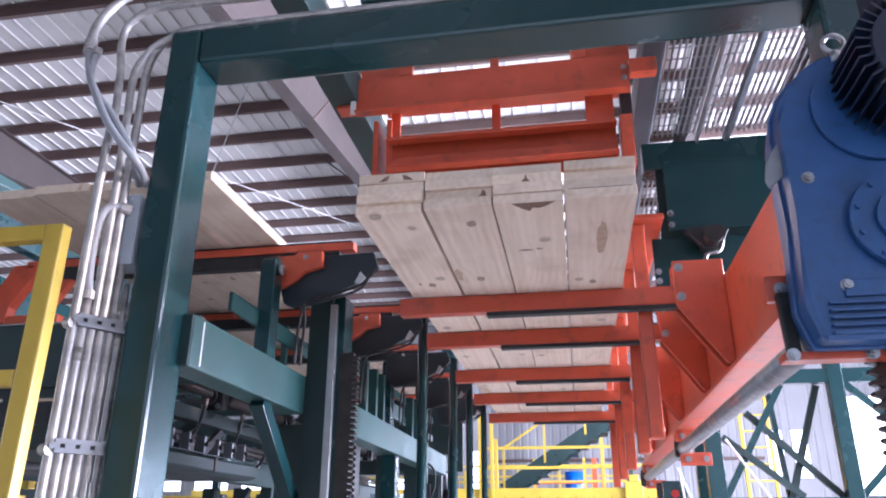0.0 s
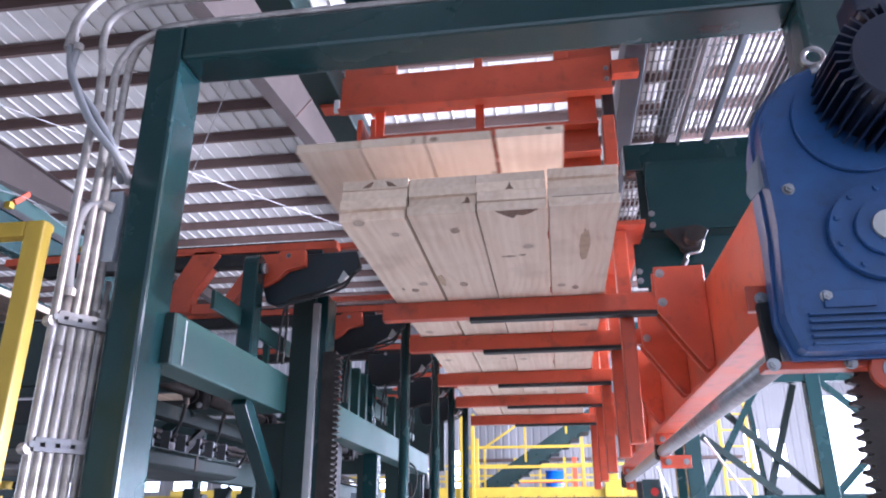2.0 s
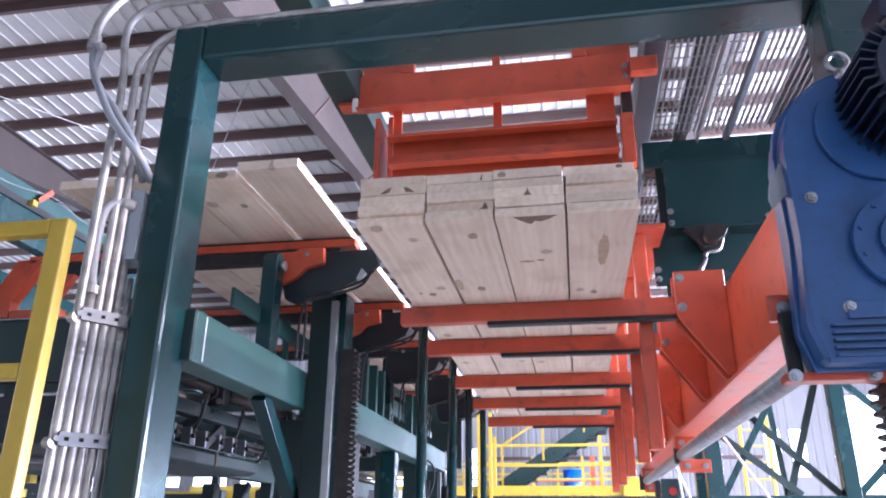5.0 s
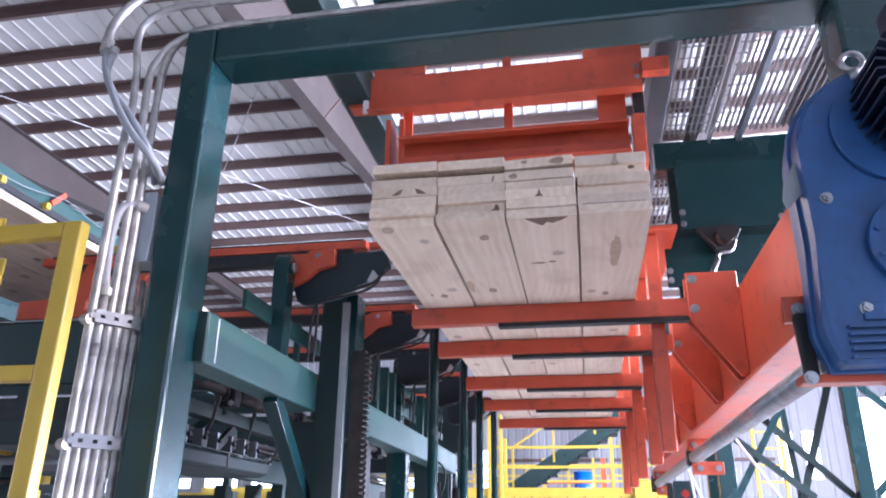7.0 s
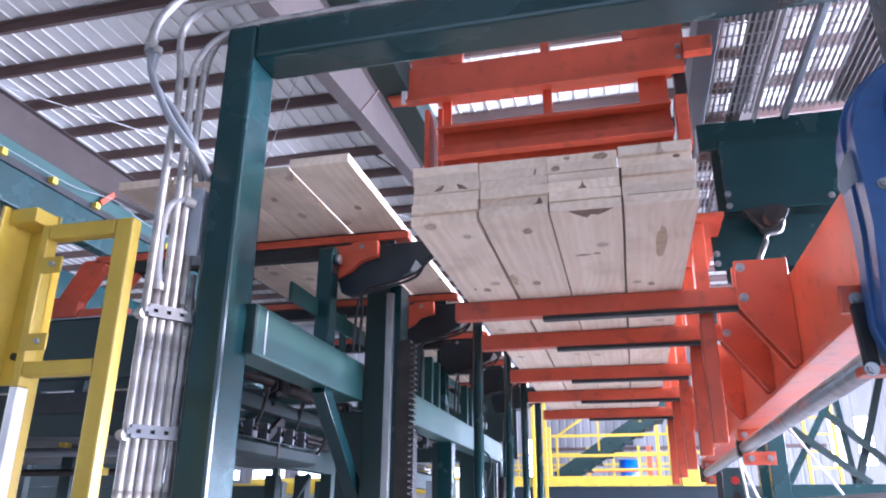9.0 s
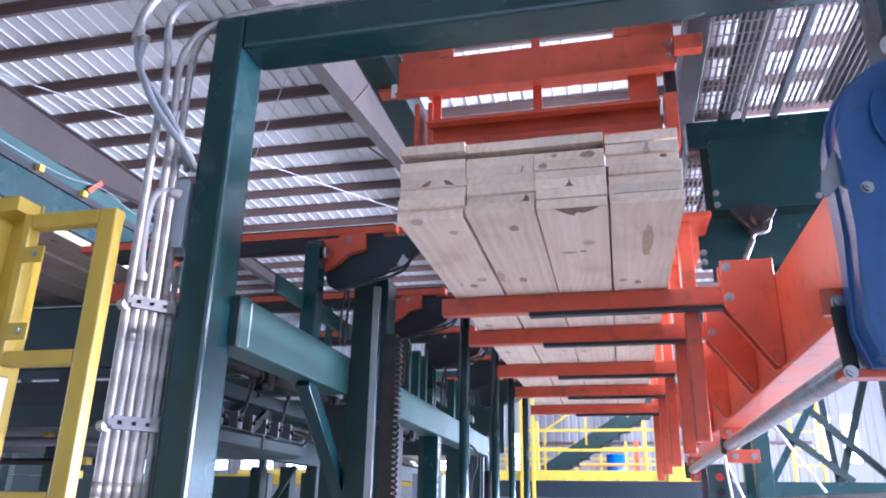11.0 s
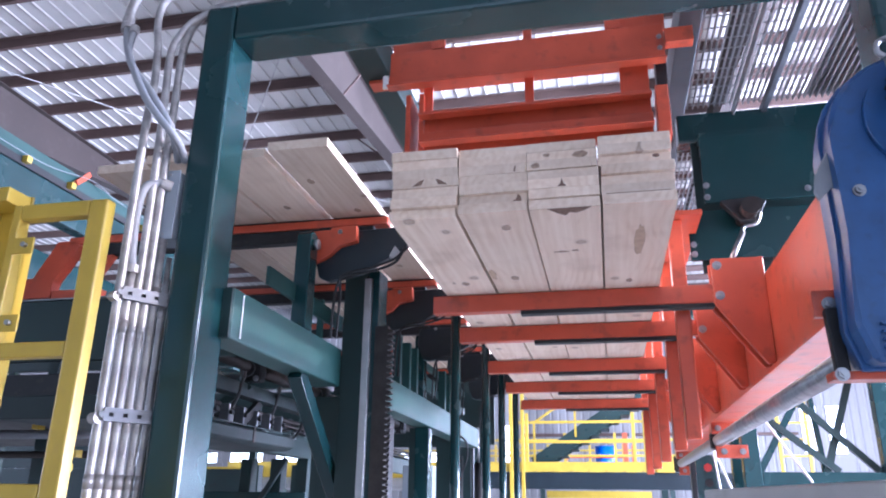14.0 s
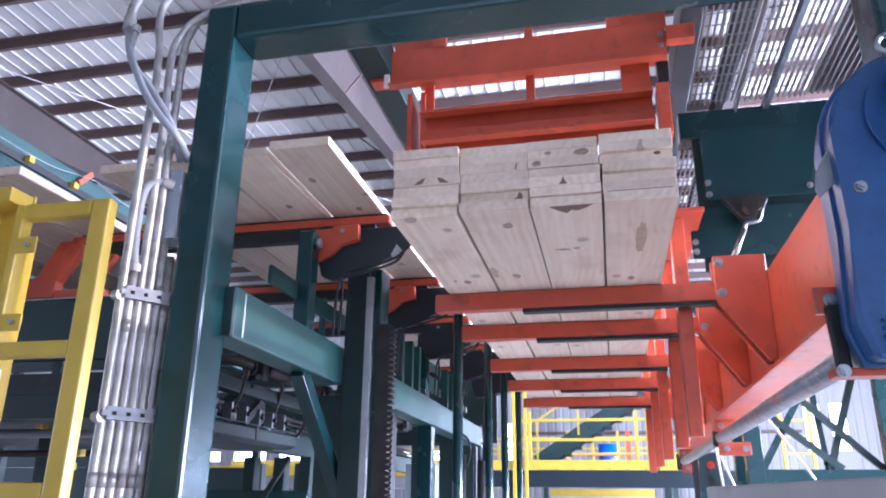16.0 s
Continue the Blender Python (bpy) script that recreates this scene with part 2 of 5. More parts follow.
RACK = mat("greasy_gear_steel", (0.055, 0.046, 0.042), 0.45, 0.7, 0.4, 12, 0.2, (0.03, 0.025, 0.02), 0.6)
PRIMER = mat("red_oxide_primer", (0.098, 0.058, 0.048), 0.65, 0, 0.2, 2, 0.05, (0.09, 0.06, 0.055), 0.4)
# primer toned darker and greyer on the rafters, offsetting the strong east light
RAFTER = mat("rafter_primer_toned_down", (0.056, 0.041, 0.036), 0.7, 0, 0.25, 1.5, 0.05, (0.075, 0.062, 0.056), 0.5)
DECK = mat("white_roof_sheet", (0.48, 0.46, 0.435), 0.75, 0, 0.08, 0.8, 0.03, (0.36, 0.355, 0.35), 0.45)
WALLSHEET = mat("pale_wall_sheet", (0.22, 0.215, 0.22), 0.6, 0, 0.1, 1.0, 0.03)
CONCRETE = mat("concrete", (0.50, 0.49, 0.47), 0.85, 0, 0.25, 1.2, 0.3, (0.22, 0.21, 0.19), 0.5)
GRATE = mat("grating_steel", (0.33, 0.33, 0.33), 0.5, 0.6, 0.2, 12, 0.05)
ALU = mat("dull_aluminium", (0.5, 0.5, 0.5), 0.45, 0.8, 0.2, 10, 0.05)
RED = mat("red_enamel", (0.55, 0.03, 0.02), 0.4)
WHITE = mat("white_enamel", (0.8, 0.8, 0.8), 0.4)
WOOD = wood_mat()


# ---- mesh helpers ----
def thing(name, loc, label="", category="", group="", kind=""):
    ob = new(name)
    ob.location = loc
    ob.empty_display_size = 0.1
    return tagged(ob, label, category, group, kind)


def origin_of(ob):
    v = Vector((0, 0, 0))
    while ob is not None:
        v += ob.location
        ob = ob.parent
    return v


def part(name, bm, material, parent=None, label="", smooth=False, kind=""):
    """Links a bmesh that is drawn in world space as one mesh under parent."""
    me = bpy.data.meshes.new(name)
    o = origin_of(parent) if parent else Vector((0, 0, 0))
    bmesh.ops.translate(bm, verts=bm.verts, vec=-o)
    bmesh.ops.recalc_face_normals(bm, faces=bm.faces)
    if smooth:
        for f in bm.faces:
            f.smooth = len(f.verts) == 4
    bm.to_mesh(me)
    bm.free()
    me.materials.append(material)
    ob = new(name, me)
    ob.parent = parent
    return tagged(ob, label, kind=kind)


def solid(name, bm, material, label="", category="", group="", kind="", base=None, smooth=False):
    """A thing that is one mesh, with its origin at base."""
    base = Vector(base) if base is not None else Vector((0, 0, 0))
    bmesh.ops.translate(bm, verts=bm.verts, vec=-base)
    ob = part(name, bm, material, None, label, smooth)
    ob.location = base
    return tagged(ob, label, category, group, kind)


def box(lo, hi, bevel=0.0, bm=None, rot=None):
    bm = bm or bmesh.new()
    lo, hi = Vector(lo), Vector(hi)
    c, s = (lo + hi) / 2, hi - lo
    m = Matrix.Translation(c) @ (rot.to_4x4() if rot else Matrix()) @ Matrix.Diagonal((*s, 1))
    r = bmesh.ops.create_cube(bm, size=1, matrix=m)
    if bevel:
        es = list({e for v in r["verts"] for e in v.link_edges})
        bmesh.ops.bevel(bm, geom=es, offset=bevel, segments=2, affect="EDGES", profile=0.6)
    return bm


def bar(p0, p1, w, h, bm=None, bevel=0.0, up=(0, 0, 1)):
    """A rectangular bar between two points; w across, h along up."""
    bm = bm or bmesh.new()
    p0, p1 = Vector(p0), Vector(p1)
    d = p1 - p0
    y = d.normalized()
    u = Vector(up)
    if abs(y.dot(u)) > 0.99:
        u = Vector((0, 1, 0))
    x = y.cross(u).normalized()
    z = x.cross(y)
    rot = Matrix((x, y, z)).transposed().to_4x4()
    m = Matrix.Translation((p0 + p1) / 2) @ rot @ Matrix.Diagonal((w, d.length, h, 1))
    r = bmesh.ops.create_cube(bm, size=1, matrix=m)
    if bevel:
        es = list({e for v in r["verts"] for e in v.link_edges})
        bmesh.ops.bevel(bm, geom=es, offset=bevel, segments=2, affect="EDGES", profile=0.6)
    return bm


def rod(p0, p1, r, bm=None, seg=16, r2=None):
    bm = bm or bmesh.new()
    p0, p1 = Vector(p0), Vector(p1)
    d = p1 - p0
    m = Matrix.Translation((p0 + p1) / 2) @ d.to_track_quat("Z", "Y").to_matrix().to_4x4()
    bmesh.ops.create_cone(bm, cap_ends=True, segments=seg, radius1=r, radius2=r if r2 is None else r2, depth=d.length, matrix=m)
    return bm


def prism(pts, axis, a0, a1, bm=None, bevel=0.0):
    """A plate of outline pts extruded along axis from a0 to a1 (outline in the other two axes, in order)."""
    bm = bm or bmesh.new()

    def vec(p, a):
        return {"x": (a, p[0], p[1]), "y": (p[0], a, p[1]), "z": (p[0], p[1], a)}[axis]

    lo = [bm.verts.new(vec(p, a0)) for p in pts]
    hi = [bm.verts.new(vec(p, a1)) for p in pts]
    fs = [bm.faces.new(lo), bm.faces.new(hi[::-1])]
    for i in range(len(pts)):
        j = (i + 1) % len(pts)
        fs.append(bm.faces.new((lo[i], lo[j], hi[j], hi[i])))
    if bevel:
        es = list({e for f in fs for e in f.edges})
        bmesh.ops.bevel(bm, geom=es, offset=bevel, segments=1, affect="EDGES")
    return bm


def sweep(pts, r, seg=10, bm=None, smooth_steps=6):
    """A round tube through pts, with rounded corners (Catmull-Rom)."""
    bm = bm or bmesh.new()
    P = [Vector(p) for p in pts]
    path = []
    for i in range(len(P) - 1):
        a, b, c, d = P[max(i - 1, 0)], P[i], P[i + 1], P[min(i + 2, len(P) - 1)]
        for k in range(smooth_steps):
            t = k / smooth_steps
            path.append(0.5 * ((2 * b) + (c - a) * t + (2 * a - 5 * b + 4 * c - d) * t * t + (3 * b - a - 3 * c + d) * t ** 3))
    path.append(P[-1])
    rings = []
    side = None
    for i, p in enumerate(path):
        d = (path[min(i + 1, len(path) - 1)] - path[max(i - 1, 0)]).normalized()
        if side is None:
            side = d.orthogonal().normalized()
        side = (side - d * side.dot(d)).normalized()
        up = d.cross(side)
        rings.append([bm.verts.new(p + r * (math.cos(2 * math.pi * k / seg) * side + math.sin(2 * math.pi * k / seg) * up)) for k in range(seg)])
    for a, b in zip(rings, rings[1:]):
        for k in range(seg):
            bm.faces.new((a[k], a[(k + 1) % seg], b[(k + 1) % seg], b[k]))
    bm.faces.new(rings[0][::-1])
    bm.faces.new(rings[-1])
    return bm


def hexbolt(p, axis, r, h, parent, material=None, name="bolt"):
    """A hexagon bolt head with its washer, on a face, pointing along axis."""
    p, a = Vector(p), Vector(axis).normalized()
    bm = rod(p, p + a * h * 0.25, r * 1.35, seg=16)
    rod(p + a * h * 0.25, p + a * h, r, bm, seg=6)
    rod(p + a * h, p + a * h * 1.35, r * 0.55, bm, seg=10)
    return part(name, bm, material or STEEL, parent, "zinc-plated hexagon bolt")


# ---- hall: floor, walls, roof ----
floor = solid("floor", box((-22, -14, -0.25), (14, 46, 0.0)), CONCRETE, "worn grey concrete factory floor", "floor", kind="structure")
ground = solid("ground", box((-400, -400, -0.6), (400, 400, -0.26)), CONCRETE, "pale gravel yard outside the hall", "ground", kind="structure")


def ribbed_wall(name, axis, at_pos, a0, a1, z0, z1, pitch=0.3, depth=0.018):
    """A ribbed metal sheet wall with thickness; axis: the one that it runs along."""
    pts = []
    n = int((a1 - a0) / pitch)
    for i in range(n):
        s = a0 + i * pitch
        for f, d in ((0.0, 0), (0.62, 0), (0.72, depth), (0.9, depth)):
            pts.append((s + f * pitch, d))
    pts.append((a1, 0))
    bm = bmesh.new()
    prev = None
    for s, d in pts:
        cols = []
        for z in (z0, z1):
            cols.append(bm.verts.new((s, at_pos + d, z) if axis == "x" else (at_pos + d, s, z)))
        for z in (z0, z1):
            cols.append(bm.verts.new((s, at_pos + 0.1, z) if axis == "x" else (at_pos + 0.1, s, z)))
        if prev:
            bm.faces.new((prev[0], cols[0], cols[1], prev[1]))
            bm.faces.new((prev[2], prev[3], cols[3], cols[2]))
            bm.faces.new((prev[1], cols[1], cols[3], prev[3]))
            bm.faces.new((prev[0], prev[2], cols[2], cols[0]))
        prev = cols
    return solid(name, bm, WALLSHEET, "pale ribbed metal cladding of the hall", "wall", kind="structure")


ROOF = 9.82
# emissive sheet beyond the north openings, added in place of real daylight
GLOW = bpy.data.materials.new("backdrop_glow")
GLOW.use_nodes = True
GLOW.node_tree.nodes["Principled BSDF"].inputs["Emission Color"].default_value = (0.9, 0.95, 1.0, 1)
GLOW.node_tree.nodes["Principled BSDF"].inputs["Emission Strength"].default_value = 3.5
solid("backdrop", box((-30, 33.0, -0.2), (30, 33.1, 9.0)), GLOW, "glowing sheet standing in for daylight outside the hall", "backdrop", kind="structure")
ribbed_wall("wall_north_west_low", "x", 30.0, -22, -4.05, 0.0, 3.16)
ribbed_wall("wall_north_west_high", "x", 30.0, -22, -4.05, 3.55, ROOF + 0.3)
ribbed_wall("wall_north_west_pier", "x", 30.0, -5.4, -4.05, 3.08, 3.55)
for k, x in enumerate((-20.5, -18.6, -16.4, -14.3, -12.2, -10.0, -7.9)):
    ribbed_wall("wall_north_mullion_%d" % (k + 1), "x", 30.0, x, x + 0.6, 3.161, 3.549)
ribbed_wall("wall_north_slot_sill", "x", 30.0, -4.05, -3.55, 0.0, 2.5)
ribbed_wall("wall_north_slot_head", "x", 30.0, -4.05, -3.55, 4.6, ROOF + 0.3)
ribbed_wall("wall_north_middle", "x", 30.0, -3.55, 7.05, 0.0, ROOF + 0.3)
ribbed_wall("wall_north_window_sill", "x", 30.0, 7.05, 8.5, 0.0, 3.5)
ribbed_wall("wall_north_window_head", "x", 30.0, 7.05, 8.5, 5.2, ROOF + 0.3)
ribbed_wall("wall_north_mullion", "x", 30.0, 7.62, 7.95, 3.5, 5.2)
ribbed_wall("wall_north_pier", "x", 30.0, 8.5, 10.0, 0.0, ROOF + 0.3)
ribbed_wall("wall_north_east_sill", "x", 30.0, 10.0, 14, 0.0, 2.9)
ribbed_wall("wall_north_east_lintel", "x", 30.0, 10.0, 14, 6.4, ROOF + 0.3)
ribbed_wall("wall_east_high", "y", 14.0, -14, 30, 6.4, ROOF + 0.3)
ribbed_wall("wall_west_high", "y", -22.1, -14, 30, 5.5, ROOF + 0.3)
ribbed_wall("wall_south_high", "x", -14.1, -22, 14, 7.6, ROOF + 0.3)


def roof():
    """The roof sheet: raised ribs that run along y."""
    bm = bmesh.new()
    prof = []
    x = -22.2
    while x < 14.2:
        prof += [(x, 0), (x + 0.26, 0), (x + 0.268, -0.026), (x + 0.290, -0.026), (x + 0.298, 0)]
        x += 0.305
    prev = None
    for px, dz in prof:
        z = ROOF + dz
        cur = [bm.verts.new((px, -14.2, z)), bm.verts.new((px, 30.2, z)), bm.verts.new((px, -14.2, ROOF + 0.12)), bm.verts.new((px, 30.2, ROOF + 0.12))]
        if prev and abs(px - prev[0].co.x) > 1e-6:
            bm.faces.new((prev[0], cur[0], cur[1], prev[1]))
            bm.faces.new((prev[2], prev[3], cur[3], cur[2]))
        prev = cur
    return solid("ceiling", bm, DECK, "white ribbed sheet-metal roof deck seen from below", "ceiling", kind="structure")


roof()


def roof_frame():
    fr = thing("roof_frame", (0, 0, 8.9), "red-oxide primed steel rafters and purlins", "roof frame", kind="structure")
    y = 12.2 - 1.17 * 12
    while y < 29.2:
        for xa, xb, yy in ((-22, -4.421, y), (-4.419, 14, y + 0.24)):
            bm = box((xa, yy - 0.004, ROOF - 0.22), (xb, yy + 0.004, ROOF - 0.028))
            box((xa, yy + 0.004, ROOF - 0.22), (xb, yy + 0.07, ROOF - 0.212), 0, bm)
            box((xa, yy + 0.062, ROOF - 0.212), (xb, yy + 0.07, ROOF - 0.19), 0, bm)
            box((xa, yy - 0.07, ROOF - 0.037), (xb, yy - 0.004, ROOF - 0.028), 0, bm)
            part("purlin", bm, PRIMER, fr)
        y += 1.17
    # tapered rafters, shallower towards the far end
    foot = [(-14, 7.75), (4.0, 7.75), (9.62, 8.38), (14.76, 8.97), (17.5, 9.2), (30, 9.2)]
    for x in (-11.75, -4.42, 2.6, 10.4):
        bm = prism(foot + [(30, ROOF - 0.24), (-14, ROOF - 0.24)], "x", x - 0.006, x + 0.006)
        prism(foot + [(yy, zz - 0.016) for yy, zz in foot[::-1]], "x", x - 0.13, x + 0.13, bm)
        box((x - 0.13, -14, ROOF - 0.24), (x + 0.13, 30, ROOF - 0.224), 0, bm)
        for yy in (-8, -2, 4, 20.5, 26):
            zf = next(za + (zb - za) * (yy - ya) / (yb - ya) for (ya, za), (yb, zb) in zip(foot, foot[1:]) if ya <= yy <= yb)
            box((x - 0.125, yy, zf), (x + 0.125, yy + 0.012, ROOF - 0.24), 0, bm)
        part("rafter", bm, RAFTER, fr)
    # flange braces and rod bracing
    for y0, x0 in ((11.0, -4.42), (14.5, -4.42), (18.0, -4.42)):
        for s in (-1, 1):
            part("flange_brace", bar((x0 + s * 0.1, y0, 8.54 + 0.115 * (y0 - 11.0)), (x0 + s * 0.95, y0 + 0.05, ROOF - 0.15), 0.03, 0.03), PRIMER, fr)
    part("bracing_rod", rod((-4.5, 19.5, 9.45), (-11.7, 9.4, 9.45), 0.012, seg=8), GALV, fr)
    part("bracing_rod", rod((-11.7, 19.5, 9.45), (-4.5, 9.4, 9.45), 0.012, seg=8), GALV, fr)
    return fr


roof_frame()

# ---- the portal frame at the stacker's end ----
PX0, PX1, PY0, PY1 = -1.648, -1.507, 2.45, 2.65


def portal():
    p = thing("portal_frame", (-0.3, 2.54, 0), "dark green enamelled steel portal frame of square tube", "machine frame")
    part("post", box((PX0, PY0, 0.0), (PX1, PY1, 3.66), 0.016), GREEN, p)
    part("beam", box((PX1 + 0.001, PY0 + 0.002, 3.487), (0.989, PY1, 3.66), 0.016), GREEN, p)
    part("post", box((0.99, PY0, 0.0), (1.18, PY1, 3.66), 0.016), GREEN, p)
    return p


portal()

# ---- the hoist carriage: lifts the pack on fork arms ----
DROP = [(0.0, 0.0), (0.55, -0.002), (1.0, -0.030), (1.3, -0.035), (4.3, -0.037), (4.8, -0.070), (5.2, -0.072), (8.15, -0.072),
        (8.6, -0.090), (9.0, -0.104), (9.4, -0.107), (12.5, -0.108), (12.75, -0.122), (13.0, -0.137), (13.4, -0.143), (16.0, -0.143)]
ARMS = [3.98, 4.78, 6.02, 7.15, 8.45]
ZB = 2.862  # underside of the pack at the start


def lowered(t):
    for (a, za), (b, zb) in zip(DROP, DROP[1:]):
        if a <= t <= b:
            return za + (zb - za) * (t - a) / (b - a)
    return DROP[-1][1]


def carriage():
    c = thing("hoist_carriage", (0.9, 5.5, 2.3), "orange enamelled hoist carriage with fork arms under the lumber pack", "hoist carriage")
    # long box girder
    part("girder", box((0.84, 2.58, 2.40), (1.02, 9.9, 2.90), 0.012), ORANGE, c)
    part("bottom_flange", box((0.80, 2.58, 2.375), (1.05, 9.9, 2.398)), ORANGE, c)
    for i, y in enumerate(ARMS):
        right = 0.56 if i == 0 else 0.44
        part("fork_arm", box((-0.95, y, ZB - 0.105), (right + 0.30, y + 0.075, ZB - 0.004), 0.006), ORANGE, c)
        part("wear_strip", box((-0.45, y - 0.002, ZB - 0.130), (right + 0.02, y + 0.06, ZB - 0.106), 0.004), RUBBER, c, "black rubber strip under the arm")
        # bracket plate between arm and girder
        pl = part("bracket_plate", prism([(0.575, 2.99), (0.84, 2.99), (0.84, 2.42), (0.80, 2.42), (0.575, 2.74)], "y", y - 0.03, y - 0.008, bevel=0.004), ORANGE, c)
        part("bracket_plate", prism([(0.575, 2.99), (0.84, 2.99), (0.84, 2.42), (0.80, 2.42), (0.575, 2.74)], "y", y + 0.078, y + 0.10, bevel=0.004), ORANGE, c)
        for zz in (2.95, 2.785):
            hexbolt((0.605, y - 0.03, zz), (0, -1, 0), 0.018, 0.022, c)
        # upright behind the pack
        part("upright", box((0.385, y + 0.09, 2.06), (0.462, y + 0.17, 3.27), 0.008), ORANGE, c)
    part("top_rail", box((0.385, 4.0, 3.272), (0.57, 9.0, 3.30), 0.005), ORANGE, c)
    # drive shaft and its bearings
    part("drive_shaft", rod((0.85, 2.3, 2.235), (0.85, 9.9, 2.235), 0.048, seg=28), STEEL, c, "greasy bright steel drive shaft", True)
    for y in (6.35, 9.7):
        part("bearing", box((0.79, y, 2.17), (0.91, y + 0.10, 2.30), 0.02), BLACK, c, "black cast bearing block")
        part("bearing_bracket", box((0.80, y - 0.02, 2.285), (1.02, y + 0.14, 2.376), 0.004), ORANGE, c)
        part("bearing_bracket", box((0.82, y - 0.02, 2.10), (1.06, y + 0.0, 2.20), 0.004), ORANGE, c)
        for xx, zz in ((0.85, 2.33), (0.88, 2.15), (1.02, 2.15)):
            hexbolt((xx, y - 0.02, zz), (0, -1, 0), 0.018, 0.02, c)
    part("end_flange", box((0.78, 9.9, 2.14), (0.96, 9.96, 2.34), 0.02), BLACK, c, "black cast end flange")
    # gear motor on the near end
    part("motor_bracket", box((0.63, 2.40, 2.29), (0.71, 2.43, 2.375), 0.004), ORANGE, c)
    part("motor_bracket", box((0.635, 2.33, 2.085), (1.05, 2.405, 2.110), 0.004), ORANGE, c)
    hexbolt((0.675, 2.40, 2.33), (0, -1, 0), 0.016, 0.02, c)
    hexbolt((0.66, 2.33, 2.10), (0, -1, 0), 0.015, 0.02, c)
    part("torque_link", bar((0.672, 2.39, 2.31), (0.675, 2.37, 2.11), 0.04, 0.035, bevel=0.006), BLACK, c, "black torque link")
    hexbolt((0.88, 2.33, 2.10), (0, -1, 0), 0.015, 0.02, c)
    idler = part("idler", rod((0.985, 2.30, 2.07), (0.985, 2.328, 2.07), 0.062, seg=28), ORANGE, c, smooth=True)
    hexbolt((0.985, 2.30, 2.07), (0, -1, 0), 0.024, 0.02, idler)
    return c


CARRIAGE = carriage()


def gear_motor():
    """Blue helical gear unit with a finned motor on top; it rides on the carriage."""
    g = thing("gear_motor", (0.95, 2.2, 2.17), "blue enamelled gear motor with finned housing and lifting eye", "gear motor")
    # gearbox: a tall casting with a rounded upper end
    pts = []
    for k in range(13):
        a = math.pi * k / 12
        pts.append((0.97 + 0.275 * math.cos(a), 2.80 + 0.275 * math.sin(a)))
    pts += [(0.700, 2.5), (0.682, 2.22), (0.715, 2.112), (1.17, 2.112), (1.21, 2.16)]
    part("gear_housing", prism(pts, "y", 2.20, 2.40, bevel=0.014), BLUE, g)
    part("output_cover", rod((0.985, 2.20, 2.46), (0.985, 2.165, 2.46), 0.15, seg=40), BLUE, g, smooth=True)
    part("output_boss", rod((0.985, 2.165, 2.46), (0.985, 2.14, 2.46), 0.085, seg=32), BLUE, g, smooth=True)
    part("hub_cap", rod((0.985, 2.14, 2.46), (0.985, 2.125, 2.46), 0.045, seg=32), ALU, g, "bare aluminium hub cap", True)
    part("motor_flange", rod((0.985, 2.20, 2.85), (0.985, 2.175, 2.85), 0.19, seg=48), BLUE, g, smooth=True)
    # finned motor pointing to the viewer
    fm = part("motor_body", rod((1.05, 2.175, 2.90), (1.05, 1.93, 2.90), 0.15, seg=32), BLUE_SHADED, g, "blue motor barrel in a darkened, shaded tone", smooth=True)
    fins = []
    for k in range(36):
        a = 2 * math.pi * k / 36
        d = Vector((math.cos(a), 0, math.sin(a)))
        p = Vector((1.05, 0, 2.90)) + d * 0.168
        fb = bar(p + Vector((0, 2.17, 0)), p + Vector((0, 1.94, 0)), 0.007, 0.05, up=d)
        fins.append(part("fin", fb, BLUE_SHADED, fm))
    part("terminal_box", box((0.95, 1.95, 3.08), (1.15, 2.09, 3.17), 0.012), BLUE_SHADED, g)
    part("side_lug", prism([(0.640, 2.641), (0.650, 2.70), (0.703, 2.79), (0.735, 2.76), (0.735, 2.70), (0.70, 2.66), (0.650, 2.612)], "y", 2.245, 2.255, bevel=0.004), PVC, g, "bare steel torque lug")
    # casting joint, cover screws and inspection plate
    joint = [(0.97 + (x - 0.97) * 1.035, 2.45 + (z - 2.45) * 1.03) for x, z in pts]
    part("casting_joint", prism(joint, "y", 2.285, 2.315, bevel=0.004), BLUE, g)
    for k in range(10):
        a = 2 * math.pi * (k + 0.5) / 10
        part("cover_screw", rod((0.985 + 0.132 * math.cos(a), 2.166, 2.46 + 0.132 * math.sin(a)), (0.985 + 0.132 * math.cos(a), 2.154, 2.46 + 0.132 * math.sin(a)), 0.009, seg=6), BLUE, g)
    part("inspection_plate", box((0.79, 2.19, 2.235), (0.93, 2.199, 2.285), 0.003), BLUE, g)
    # lower ribs
    for k in range(5):
        part("rib", box((0.74, 2.18, 2.125 + 0.022 * k), (1.16, 2.20, 2.133 + 0.022 * k)), BLUE, g)
    for x, z in ((0.75, 2.62), (0.80, 2.27), (1.12, 2.27)):
        hexbolt((x, 2.2, z), (0, -1, 0), 0.014, 0.018, g)
    # lifting eye
    bm = bmesh.new()
    segs, rs = 24, 8
    cx, cy, cz = 0.905, 2.2, 3.095
    ring = []
    for i in range(segs):
        a = 2 * math.pi * i / segs
        ring.append([bm.verts.new((cx + (0.032 + 0.009 * math.cos(2 * math.pi * j / rs)) * math.cos(a), cy + 0.009 * math.sin(2 * math.pi * j / rs), cz + (0.032 + 0.009 * math.cos(2 * math.pi * j / rs)) * math.sin(a))) for j in range(rs)])
